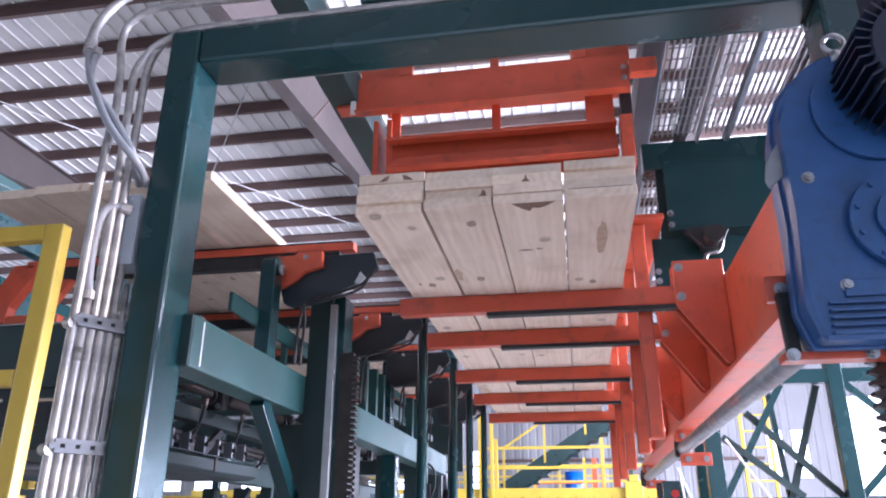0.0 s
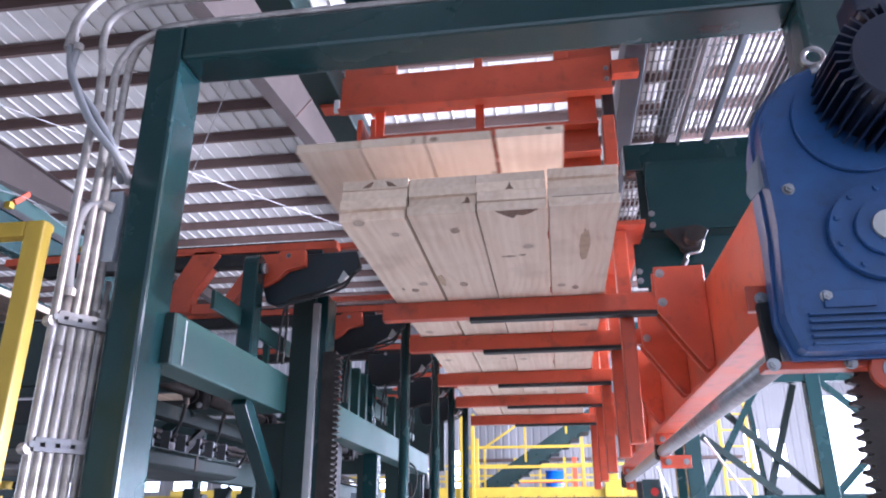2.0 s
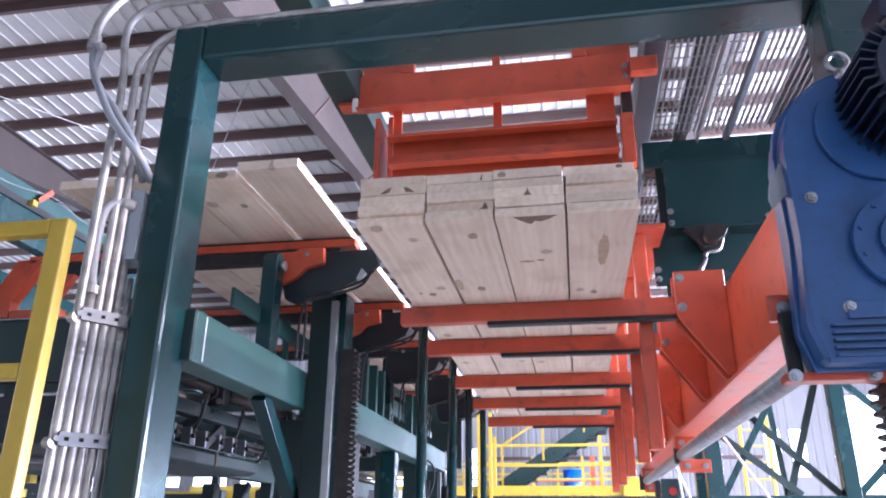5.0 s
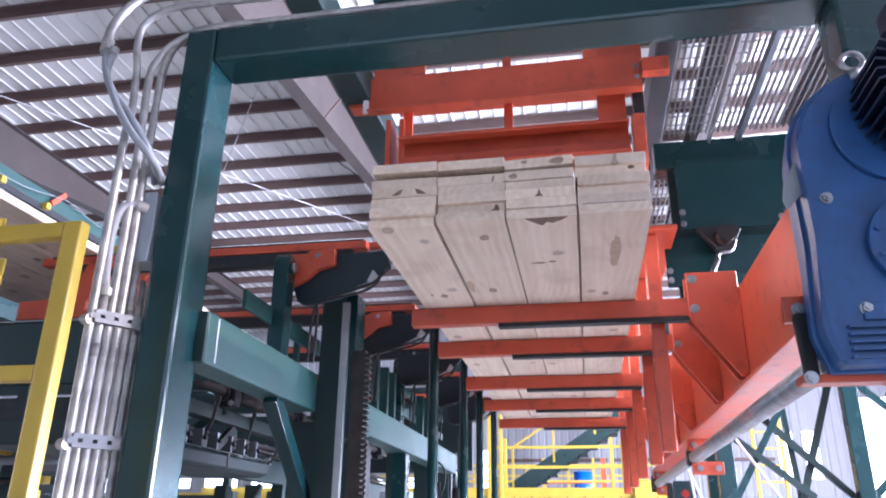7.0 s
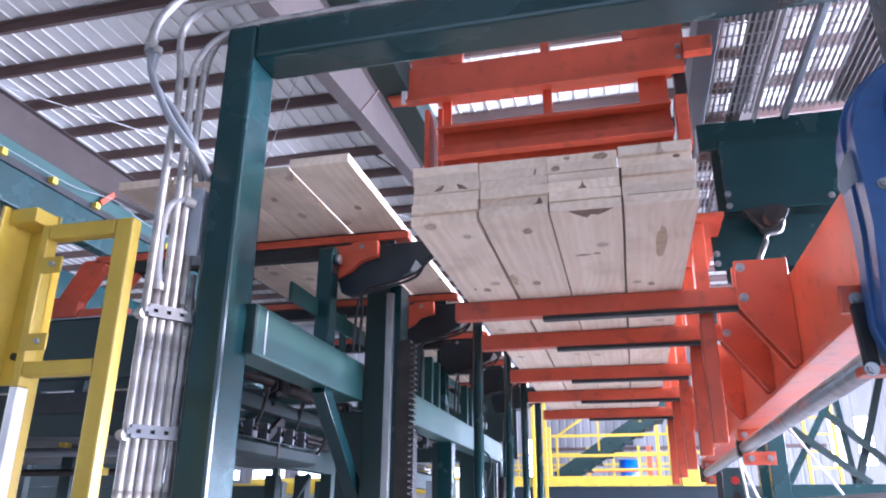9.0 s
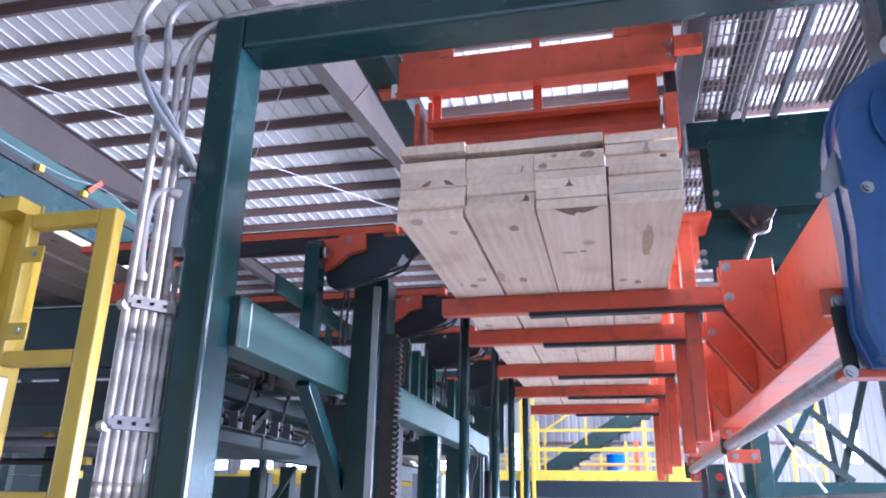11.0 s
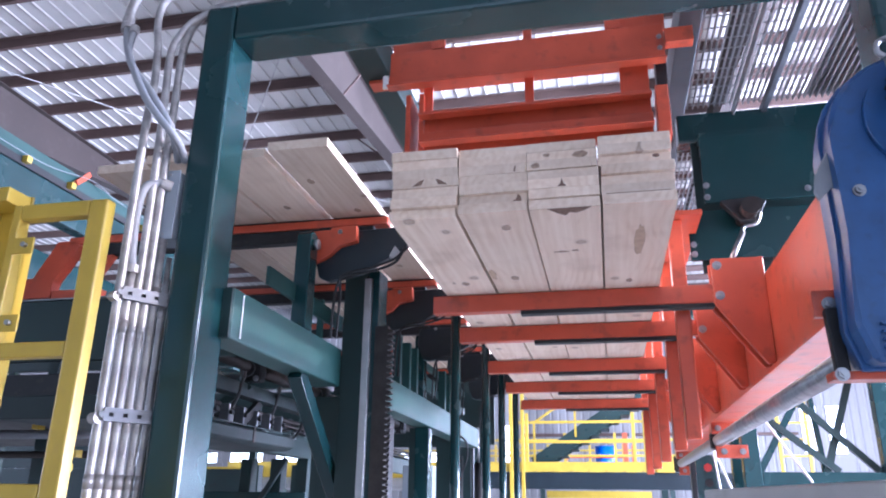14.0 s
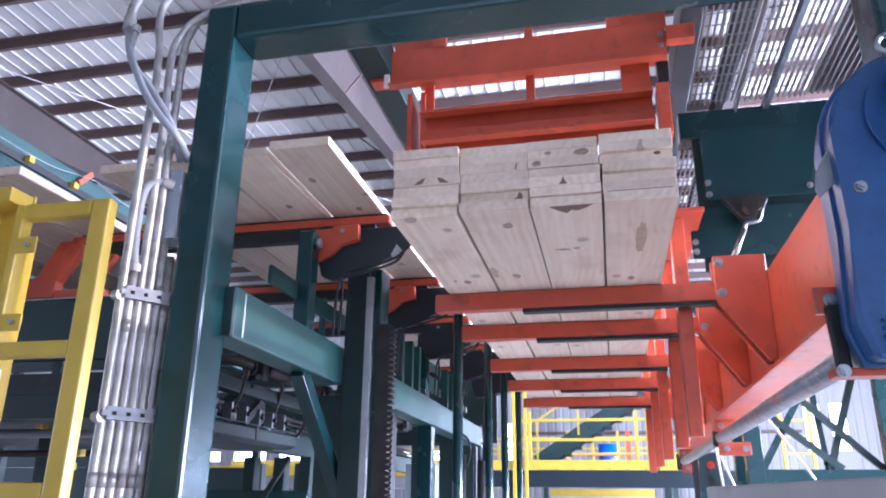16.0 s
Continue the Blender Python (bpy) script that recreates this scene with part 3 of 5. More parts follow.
    for i in range(segs):
        for j in range(rs):
            bm.faces.new((ring[i][j], ring[(i + 1) % segs][j], ring[(i + 1) % segs][(j + 1) % rs], ring[i][(j + 1) % rs]))
    rod((cx, cy, cz - 0.07), (cx, cy, cz - 0.035), 0.016, bm)
    part("lifting_eye", bm, STEEL, g, "zinc-plated lifting eye", True)
    return g


MOTOR = gear_motor()


def gear_rack(name, x0, x1, y0, y1, z0, z1, side, pitch=0.034):
    """An upright gear rack; its teeth point along side (+1 or -1) in x."""
    r = thing(name, ((x0 + x1) / 2, (y0 + y1) / 2, z0), "greasy dark steel gear rack bolted to its column", "gear rack")
    part("rack_bar", box((x0, y0, z0), (x1, y1, z1)), RACK, r)
    bm = bmesh.new()
    z = z0 + pitch / 2
    xe = x1 if side > 0 else x0
    while z < z1 - pitch / 2:
        h = 0.030 * side
        prism([(xe, z - pitch * 0.42), (xe + h, z - pitch * 0.16), (xe + h, z + pitch * 0.16), (xe, z + pitch * 0.42)], "y", y0, y1, bm)
        z += pitch
    part("rack_teeth", bm, RACK, r, kind="stuff")
    return r


# ---- left side: hoist column, infeed frame ----
def left_column(y, top):
    c = thing("hoist_column", (-1.55, y + 0.1, 0), "dark green steel hoist column with guide strip", "machine column")
    part("column", box((-1.61, y, -0.149), (-1.462, y + 0.20, top), 0.008), DARKGREEN, c)
    part("guide_rail", box((-1.472, y - 0.014, -0.149), (-1.428, y + 0.02, top - 0.06), 0.003), ALU, c, "bright worn steel guide strip")
    part("column_side", box((-1.46, y + 0.022, -0.149), (-1.385, y + 0.2, top), 0.006), GREEN, c)
    return c


LEFT = [left_column(4.30, 3.0), gear_rack("gear_rack", -1.383, -1.30, 4.26, 4.315, -0.149, 2.62, 1)]


def infeed_beam(y0, y1, post_y, brace=True):
    b = thing("infeed_beam", (-1.68, (y0 + y1) / 2, 2.25), "green enamelled steel side beam with upright tower on top", "machine beam")
    part("beam", box((-1.76, y0, 2.255), (-1.60, y1, 2.485), 0.010), TEAL, b)
    part("end_plate", box((-1.757, y0 - 0.012, 2.258), (-1.603, y0 - 0.001, 2.482), 0.003), DARKGREEN, b, "dark end plate")
    part("weld_seam", box((-1.5995, y0 + 0.085, 2.27), (-1.596, y0 + 0.092, 2.47)), WHITE, b, "pale weld seam")
    if brace:
        part("diagonal_brace", bar((-1.665, y0 + 0.89, 2.26), (-1.665, y0 + 2.11, 1.2), 0.08, 0.09, bevel=0.006), GREEN, b)
        part("leg", box((-1.90, y1 + 0.36, -0.149), (-1.63, y1 + 0.50, 2.25), 0.008), DARKGREEN, b)
    # tower with a rounded head
    t0 = post_y
    pts = [(t0 - 0.055, 2.487), (t0 + 0.055, 2.487)]
    for k in range(9):
        a = math.pi * k / 8
        pts.append((t0 + 0.055 * math.cos(a), 3.04 + 0.05 * math.sin(a)))
    tw = part("tower", prism([(p[0], p[1]) for p in pts], "x", -1.72, -1.63, bevel=0.006), GREEN, b)
    part("pivot_pin", rod((-1.625, t0, 3.01), (-1.60, t0, 3.01), 0.03, seg=20), STEEL, b, "bright pivot pin", True)
    for k, yy in enumerate((t0 + 0.20, t0 + 0.42)):
        part("stub_post", box((-1.755, yy, 2.487), (-1.722, yy + 0.04, 2.80), 0.004), TEAL, b)
    part("cross_rail", box((-1.72, t0 - 0.40, 2.66), (-1.70, t0 + 0.75, 2.76), 0.004), TEAL, b)
    return b


LEFT += [infeed_beam(2.87, 4.28, 3.80), infeed_beam(4.62, 9.4, 6.62, False)]
LEFT.append(solid("beam_leg", box((-1.74, 6.72, -0.149), (-1.61, 6.86, 2.25), 0.008), GREEN, "green enamelled leg under the side beam", "machine leg", base=(-1.67, 6.8, -0.149)))
for yy in (4.75, 5.25, 5.75, 6.05, 6.3, 7.5, 7.75, 8.0, 8.25):
    LEFT.append(solid("lattice_post", box((-1.70, yy, 2.487), (-1.63, yy + 0.06, 2.90), 0.004), TEAL, "green enamelled lattice upright on the side beam", "upright", "lattice uprights", base=(-1.67, yy, 2.487)))
for zz in (2.62, 2.83):
    LEFT.append(solid("lattice_rail", box((-1.73, 4.7, zz), (-1.702, 9.0, zz + 0.07), 0.004), TEAL, "green enamelled lattice rail above the side beam", "rail", "lattice rails", base=(-1.7, 6.8, zz)))
# the whole side frame is brought to its true size about the eye's height
for ob in LEFT:
    ob.location = Vector((0, 0, 1.6)) + 0.915 * (ob.location - Vector((0, 0, 1.6)))
    ob.scale = (0.915, 0.915, 0.915)


# orange and black lifting arms on the towers
def lift_bracket(y):
    b = thing("transfer_bracket", (-1.5, y, 2.75), "orange roller bracket on a black steel boom with hoses", "machine bracket")
    part("boom", prism([(-1.535, 2.87), (-1.525, 2.992), (-1.009, 3.004), (-0.984, 2.919), (-1.031, 2.87), (-1.258, 2.752), (-1.441, 2.716), (-1.496, 2.739), (-1.512, 2.80)], "y", y, y + 0.05, bevel=0.005), BOOM, b, "blackish painted steel boom")
    if y < 5:
        part("roller_bracket", prism([(-1.556, 2.995), (-1.427, 2.991), (-1.424, 3.010), (-1.281, 3.012), (-1.276, 2.92), (-1.378, 2.904), (-1.422, 2.852), (-1.492, 2.819), (-1.529, 2.805), (-1.545, 2.845)], "y", y - 0.04, y - 0.002, bevel=0.004), ORANGE, b, "orange enamelled bracket")
    part("wear_pad", box((-1.49, y - 0.045, 2.996), (-1.435, y - 0.005, 3.008), 0.002), BLACK, b, "black wear pad")
    hexbolt((-1.373, y - 0.04, 2.98), (0, -1, 0), 0.010, 0.012, b)
    part("clevis", prism([(-1.067, 2.886), (-1.042, 2.856), (-1.075, 2.815), (-1.098, 2.825)], "y", y - 0.03, y - 0.003, bevel=0.003), ALU, b, "bare bright hose clamp")
    for k in (0, 1):
        o = 0.022 * k
        part("hose", sweep([(-1.40 + o, y - 0.02 + o, 2.40), (-1.39 + o, y - 0.02 + o, 2.62), (-1.35, y - 0.03, 2.72 + o / 2), (-1.19, y - 0.03, 2.748 + o), (-1.062, y - 0.03, 2.79 + o), (-1.015 + o / 2, y - 0.02, 2.872)], 0.0075), RUBBER, b, "black rubber hydraulic hose", True)
    return b


FORK_Y = [3.58, 4.80, 5.95, 7.15, 8.35]
for y in FORK_Y:
    lift_bracket(y)


# transfer forks that carry a layer over to the pack
def transfer_rail(y):
    r = thing("transfer_rail", (-2.1, y, 2.945), "orange enamelled slide rail with black chain guide below", "slide rail", "transfer rails")
    part("rail_bar", box((-3.10, y, 3.026), (-1.12, y + 0.07, 3.070), 0.005), ORANGE, r)
    part("chain", box((-3.05, y + 0.015, 3.071), (-1.14, y + 0.055, 3.0842), 0.002), BLACK, r, "black drive chain")
    part("chain_guide", box((-2.85, y + 0.005, 2.950), (-1.20, y + 0.065, 3.024), 0.004), BLACK, r, "black chain guide")
    return r


def transfer_fork(y):
    f = thing("transfer_fork", (-1.2, y, 3.05), "slim orange transfer fork tine sliding beside its rail", "fork arm", "transfer forks")
    part("tine", box((-3.10, y + 0.074, 3.053), (-1.14, y + 0.114, 3.0845), 0.004), ORANGE, f)
    if y > 4:
        return f
    part("tail", prism([(-3.18, 3.05), (-3.06, 3.05), (-3.02, 3.016), (-3.17, 2.80), (-3.17, 2.70), (-3.60, 2.70), (-3.60, 2.81), (-3.30, 2.82)], "y", y, y + 0.07, bevel=0.005), ORANGE, f)
    part("strut", bar((-2.80, y + 0.035, 3.0), (-3.0, y + 0.035, 2.70), 0.05, 0.06), ORANGE, f)
    part("lower_bar", box((-3.16, y + 0.004, 2.69), (-2.84, y + 0.066, 2.745), 0.004), ORANGE, f)
    return f


for y in FORK_Y:
    transfer_rail(y)
FORKS = [transfer_fork(y) for y in FORK_Y]

# guide pipes beside the pack
for y in (4.90, 6.22, 7.2, 8.35):
    solid("guide_post", rod((-1.0, y, 0), (-1.0, y, 3.0), 0.034, seg=20), GREEN, "green enamelled round guide post", "post", "guide posts", base=(-1.0, y, 0), smooth=True)


# ---- lumber ----
BW, BT, BL = 0.2885, 0.0425, 6.1
X0, YS = -0.858, 2.76


def board_mesh(k):
    rnd = random.Random(k)
    bm = box((0.0012, 0, 0.0002), (BW - 0.002, BL, BT - 0.0002), 0.0015)
    # slight cup and warp
    for v in bm.verts:
        u = (v.co.x / BW - 0.5)
        v.co.z += rnd.uniform(-0.0004, 0.0004) + 0.0012 * (4 * u * u) * (1 if k % 2 else -1)
    me = bpy.data.meshes.new("board")
    bm.to_mesh(me)
    bm.free()
    me.materials.append(WOOD)
    return me


BOARDS = [board_mesh(k) for k in range(5)]


def board(k, x, y, z, group):
    ob = new("board", BOARDS[k % 5])
    ob.location = (x, y, z)
    tagged(ob, "sawn pale pine board with knots and rough cut ends", "board", group)
    return ob


KNOT = mat("pine_knot", (0.46, 0.32, 0.225), 0.7, 0, 0.45, 60, 0.1, (0.17, 0.09, 0.055), 0.8)
BARK = mat("dark_bark_pocket", (0.25, 0.155, 0.11), 0.85, 0, 0.45, 70, 0.2, (0.30, 0.18, 0.12), 0.6)
STAIN = mat("brown_resin_stain", (0.52, 0.365, 0.235), 0.7, 0, 0.25, 25, 0.05, (0.58, 0.43, 0.30), 0.6)


def outline(cx, cy, rx, ry, seed, n=14, rough=0.16):
    rnd = random.Random(seed)
    return [(cx + rx * k * math.cos(a), cy + ry * k * math.sin(a)) for a, k in ((2 * math.pi * i / n, 1 + rnd.uniform(-rough, rough)) for i in range(n))]


def mark(ob, name, pts, face, material):
    """A thin patch on a board: on its lower face (x, y) or on its sawn end (x, z)."""
    bm = prism(pts, "z", -0.0022, 0.001) if face == "below" else prism(pts, "y", -0.0006, 0.003)
    m_ = part(name, bm, material)
    m_.parent = ob
    return m_


PACK = []
rb = random.Random(5)
SET_BACK = [(0.026, 0.004, 0.008, 0.0), (-0.002, 0.024, -0.002, 0.006), (0.006, 0.002, -0.006, 0.018), (-0.006, 0.012, 0.006, -0.006)]
SIDE_GAP = [(-0.014, -0.002, 0.002, 0.009), (-0.004, 0.001, 0.003, 0.005), (0.000, 0.004, 0.001, 0.008), (0.006, 0.003, 0.002, 0.010)]
for layer in range(4):
    for i in range(4):
        x, y, z = X0 + i * BW + SIDE_GAP[layer][i], YS + SET_BACK[layer][i], ZB + layer * BT
        PACK.append((board(rb.randrange(5), x, y, z, "pack of boards"), (x, y, z)))

BELOW = {0: [(0.151, 0.983, 0.020, 0.030), (0.09, 0.955, 0.008, 0.016)], 1: [(0.178, 0.189, 0.022, 0.030), (0.126, 0.939, 0.021, 0.034)],
         2: [(0.10, 0.545, 0.032, 0.010), (0.165, 0.535, 0.017, 0.010)], 3: [(0.127, 1.085, 0.018, 0.030)]}
for i, rows_ in BELOW.items():
    for k, (cx, cy, rx, ry) in enumerate(rows_):
        mark(PACK[i][0], "knot", outline(cx, cy, rx, ry, 10 * i + k), "below", KNOT)
mark(PACK[2][0], "bark_pocket", [(0.076, 0.002), (0.254, 0.002), (0.225, 0.035), (0.19, 0.062), (0.165, 0.05), (0.145, 0.085), (0.12, 0.06), (0.095, 0.03)], "below", BARK)
mark(PACK[3][0], "resin_stain", outline(0.157, 0.46, 0.024, 0.20, 77, 18, 0.12), "below", STAIN)
mark(PACK[1][0], "resin_stain", outline(0.02, 0.86, 0.017, 0.09, 78, 14, 0.2), "below", STAIN)
for layer, i, shape in ((3, 0, [(0.085, 0.006), (0.125, 0.010), (0.138, 0.036), (0.118, 0.030)]), (3, 0, [(0.188, 0.036), (0.198, 0.010), (0.240, 0.006), (0.212, 0.028)]),
                        (1, 1, [(0.215, 0.003), (0.262, 0.006), (0.258, 0.028), (0.246, 0.038), (0.238, 0.016)]), (2, 2, [(0.122, 0.003), (0.158, 0.003), (0.146, 0.018), (0.140, 0.040), (0.135, 0.018)]),
                        (1, 3, [(0.02, 0.0015), (0.27, 0.0015), (0.27, 0.004), (0.02, 0.0045)])):
    mark(PACK[4 * layer + i][0], "knot", shape, "end", BARK)

# layers that arrive one by one: lead edge of the layer over its own time
WAITX = -1.15
TINE = 0.033  # the tines hold a layer this far above the pack
FALL = (3.10, 3.22, 2.92, 2.72)  # when each board of a layer drops off the tines


def layer_place(p):
    """Lead edge x, and height above rest, of a layer p seconds into its cycle."""
    rows = [(-6.0, -7.85, 3.085), (-0.48, -2.06, 3.085), (0.0, -1.55, 3.085), (0.2, -1.30, 3.085), (0.42, -1.16, 3.085), (1.0, -1.16, 3.085), (1.2, -1.02, 3.10),
            (1.5, -0.56, 3.17), (1.65, -0.36, 3.184), (1.8, -0.165, 3.184), (2.0, 0.095, 3.168), (2.2, 0.255, 3.115), (2.45, 0.297, 3.04)]
    if p <= rows[0][0]:
        return rows[0][1:]
    for a, b in zip(rows, rows[1:]):
        if a[0] <= p <= b[0]:
            u = (p - a[0]) / (b[0] - a[0])
            return a[1] + (b[1] - a[1]) * u, a[2] + (b[2] - a[2]) * u
    return rows[-1][1:]


STARTS = [0.0, 3.98, 8.13, 12.5, 17.15]
LAYERS = []
for n, s in enumerate(STARTS):
    objs = []
    for i in range(4):
        dx, dy = rb.uniform(-0.002, 0.002), rb.choice((0, 0.010, -0.006, 0.014, 0.018, -0.010))
        objs.append((board(rb.randrange(5), X0 + i * BW, YS + dy, 3.1, "arriving boards"), i, dx, dy))
    LAYERS.append((s, n, objs))
mark(LAYERS[0][2][1][0], "nick", [(0.232, 0.008), (0.240, 0.006), (0.244, 0.034), (0.239, 0.034)], "end", BARK)
mark(LAYERS[0][2][2][0], "knot", outline(0.038, 0.020, 0.020, 0.013, 31), "end", KNOT)
mark(LAYERS[1][2][2][0], "knot", outline(0.222, 0.020, 0.034, 0.014, 32), "end", KNOT)
mark(LAYERS[1][2][2][0], "knot", outline(0.083, 0.026, 0.014, 0.007, 33), "end", KNOT)
mark(LAYERS[0][2][3][0], "knot", outline(0.228, 0.030, 0.014, 0.008, 34), "end", BARK)
for n, i, rows_ in ((0, 2, [(0.16, 0.4), (0.10, 1.3)]), (0, 1, [(0.12, 0.7)]), (1, 2, [(0.2, 0.3), (0.08, 1.0)]), (2, 3, [(0.15, 0.5), (0.2, 1.2)]), (2, 2, [(0.1, 0.25), (0.18, 0.8)]), (3, 3, [(0.07, 0.35), (0.18, 0.75)]), (3, 2, [(0.14, 0.6)])):
    for k, (cx, cy) in enumerate(rows_):
        mark(LAYERS[n][2][i][0], "knot", outline(cx, cy, 0.017, 0.026, n * 7 + i + k), "below", KNOT)


# ---- overhead stop frame above the pack ----
def stop_frame():
    f = thing("stop_frame", (-0.37, 3.6, 3.48), "orange enamelled overhead stop frame of channel and plate", "machine frame")

    def channel(z0, z1, y, x0, x1, name):
        prof = [(y, z0 + 0.012), (y, z1), (y + 0.07, z1), (y + 0.07, z1 - 0.011), (y + 0.012, z1 - 0.011), (y + 0.012, z0), (y - 0.055, z0), (y - 0.055, z0 + 0.012)]
        part(name, prism(prof, "x", x0, x1, bevel=0.002), ORANGE, f)

    channel(3.865, 4.115, 3.60, -1.15, 0.41, "top_channel")
    channel(3.662, 3.715, 3.612, -0.96, 0.32, "angle_rail")
    channel(3.485, 3.57, 3.600, -0.95, 0.32, "bottom_channel")
    part("back_plate", box((-0.95, 3.672, 3.44), (0.32, 3.682, 3.70), 0.002), ORANGE, f)
    part("corner_plate", box((-1.15, 3.66, 4.06), (-0.90, 3.672, 4.42), 0.003), ORANGE, f)
    part("corner_plate", box((0.16, 3.668, 4.116), (0.43, 3.68, 4.36), 0.003), ORANGE, f)
    part("rear_channel", box((-1.1, 4.05, 4.17), (0.40, 4.15, 4.33), 0.006), ORANGE, f)
    for x0, x1 in ((-0.96, -0.905), (-0.365, -0.315), (0.165, 0.32)):
        part("web_plate", box((x0, 3.685, 3.716), (x1, 3.70, 4.10), 0.002), ORANGE, f)
        part("web_plate", box((x0, 3.645, 4.116), (x1, 3.66, 4.35), 0.002), ORANGE, f)
    for x0 in (-1.06, -0.98):
        part("side_plate", box((x0, 3.66, 3.46), (x0 + 0.028, 3.90, 3.86), 0.003), ORANGE, f)
    part("side_plate", box((-1.28, 3.62, 3.94), (-1.152, 3.72, 4.03), 0.003), ORANGE, f)
    part("side_plate", box((0.335, 3.55, 3.40), (0.40, 3.66, 3.70), 0.004), ORANGE, f)
    part("slide_block", box((0.36, 3.67, 3.42), (0.42, 3.76, 4.1), 0.004), BLACK, f, "black slide block")
    part("end_tab", box((-1.185, 3.585, 3.875), (-1.153, 3.60, 3.97), 0.002), WHITE, f, "bare bright end tab")
    part("stub_arm", box((0.412, 3.56, 3.965), (0.56, 3.63, 4.055), 0.004), ORANGE, f)
    part("hanger", box((-0.9, 3.60, 4.12), (-0.82, 3.64, 4.62), 0.003), ORANGE, f)
    part("hanger", box((0.1, 3.60, 4.12), (0.18, 3.64, 4.62), 0.003), ORANGE, f)
    part("cross_head", box((-1.14, 3.52, 4.62), (0.46, 3.72, 4.80), 0.01), GREEN, f, "green enamelled cross head")
    for x, z in ((0.385, 4.03), (0.385, 3.96), (0.385, 3.89)):
        hexbolt((x, 3.60, z), (0, -1, 0), 0.011, 0.013, f)
    return f


stop_frame()

# top side members of the stacker frame
for nm, x0, x1, z0, z1, m_, lab in (("top_side_beam", -1.312, -1.145, 3.96, 4.16, DARKGREEN, "dark green enamelled overhead side beam"),
                                    ("top_side_beam", 0.50, 0.625, 4.12, 4.32, DARKGREY, "grey painted overhead side beam beside the walkway")):
    solid(nm, box((x0, 2.6, z0), (x1, 9.6, z1), 0.008), m_, lab, "machine beam", base=((x0 + x1) / 2, 6.1, z0))
solid("rear_cross_beam", box((-1.7, 9.6, 3.9), (1.6, 9.75, 4.15), 0.01), GREEN, "green enamelled rear cross beam", "machine beam", base=(0, 9.7, 3.9))
for x in (-1.7, 1.42):
    solid("rear_post", box((x, 9.6, 0), (x + 0.18, 9.75, 3.899), 0.01), GREEN, "green enamelled rear post of the stacker", "machine column", base=(x + 0.09, 9.67, 0))


# ---- walkway grating ----
def grating(x0, x1, y0, y1, z):
    g = thing("walkway_grating", ((x0 + x1) / 2, (y0 + y1) / 2, z), "galvanised bar grating of the overhead walkway", "grating", "walkway gratings")
    n = round((x1 - x0) / 0.034)
    proto = None
    for i in range(n + 1):
        x = x0 + (x1 - x0) * i / n
        if proto is None:
            proto = part("bearing_bar", box((x - 0.0025, y0, z), (x + 0.0025, y1, z + 0.03)), GRATE, g)
            xa = x
        else:
            o = new("bearing_bar", proto.data)
            o.parent, o.location = g, (x - xa, 0, 0)
    m = round((y1 - y0) / 0.1)
    proto = None
    for i in range(m + 1):
        y = y0 + (y1 - y0) * i / m
        if proto is None:
            proto = part("cross_rod", rod((x0, y, z + 0.026), (x1, y, z + 0.026), 0.0045, seg=6), GRATE, g)
            ya = y
        else:
            o = new("cross_rod", proto.data)
            o.parent, o.location = g, (0, y - ya, 0)
    return g


grating(0.60, 0.86, 2.62, 4.36, 3.98)
grating(0.90, 1.26, 2.62, 4.36, 3.98)
grating(1.29, 1.95, 2.62, 4.36, 3.98)
grating(0.60, 1.26, 4.60, 6.2, 3.98)
for x, w, m_, lab in ((0.87, 0.012, GRATE, "galvanised flat bearer under the grating"), (1.04, 0.03, DARKGREY, "dark grey flat bearer under the grating")):
    solid("walkway_bearer", box((x, 2.6, 3.925), (x + w, 6.2, 3.979), 0.002), m_, lab, "bearer", base=(x, 4.4, 3.9))
# added sheet that darkens what shows through the third grating
solid("walkway_plate", box((1.30, 2.62, 4.014), (2.2, 4.36, 4.02)), DARKGREY, "dark grey backing sheet added above the walkway grating", "floor plate", base=(1.7, 3.5, 4.014))


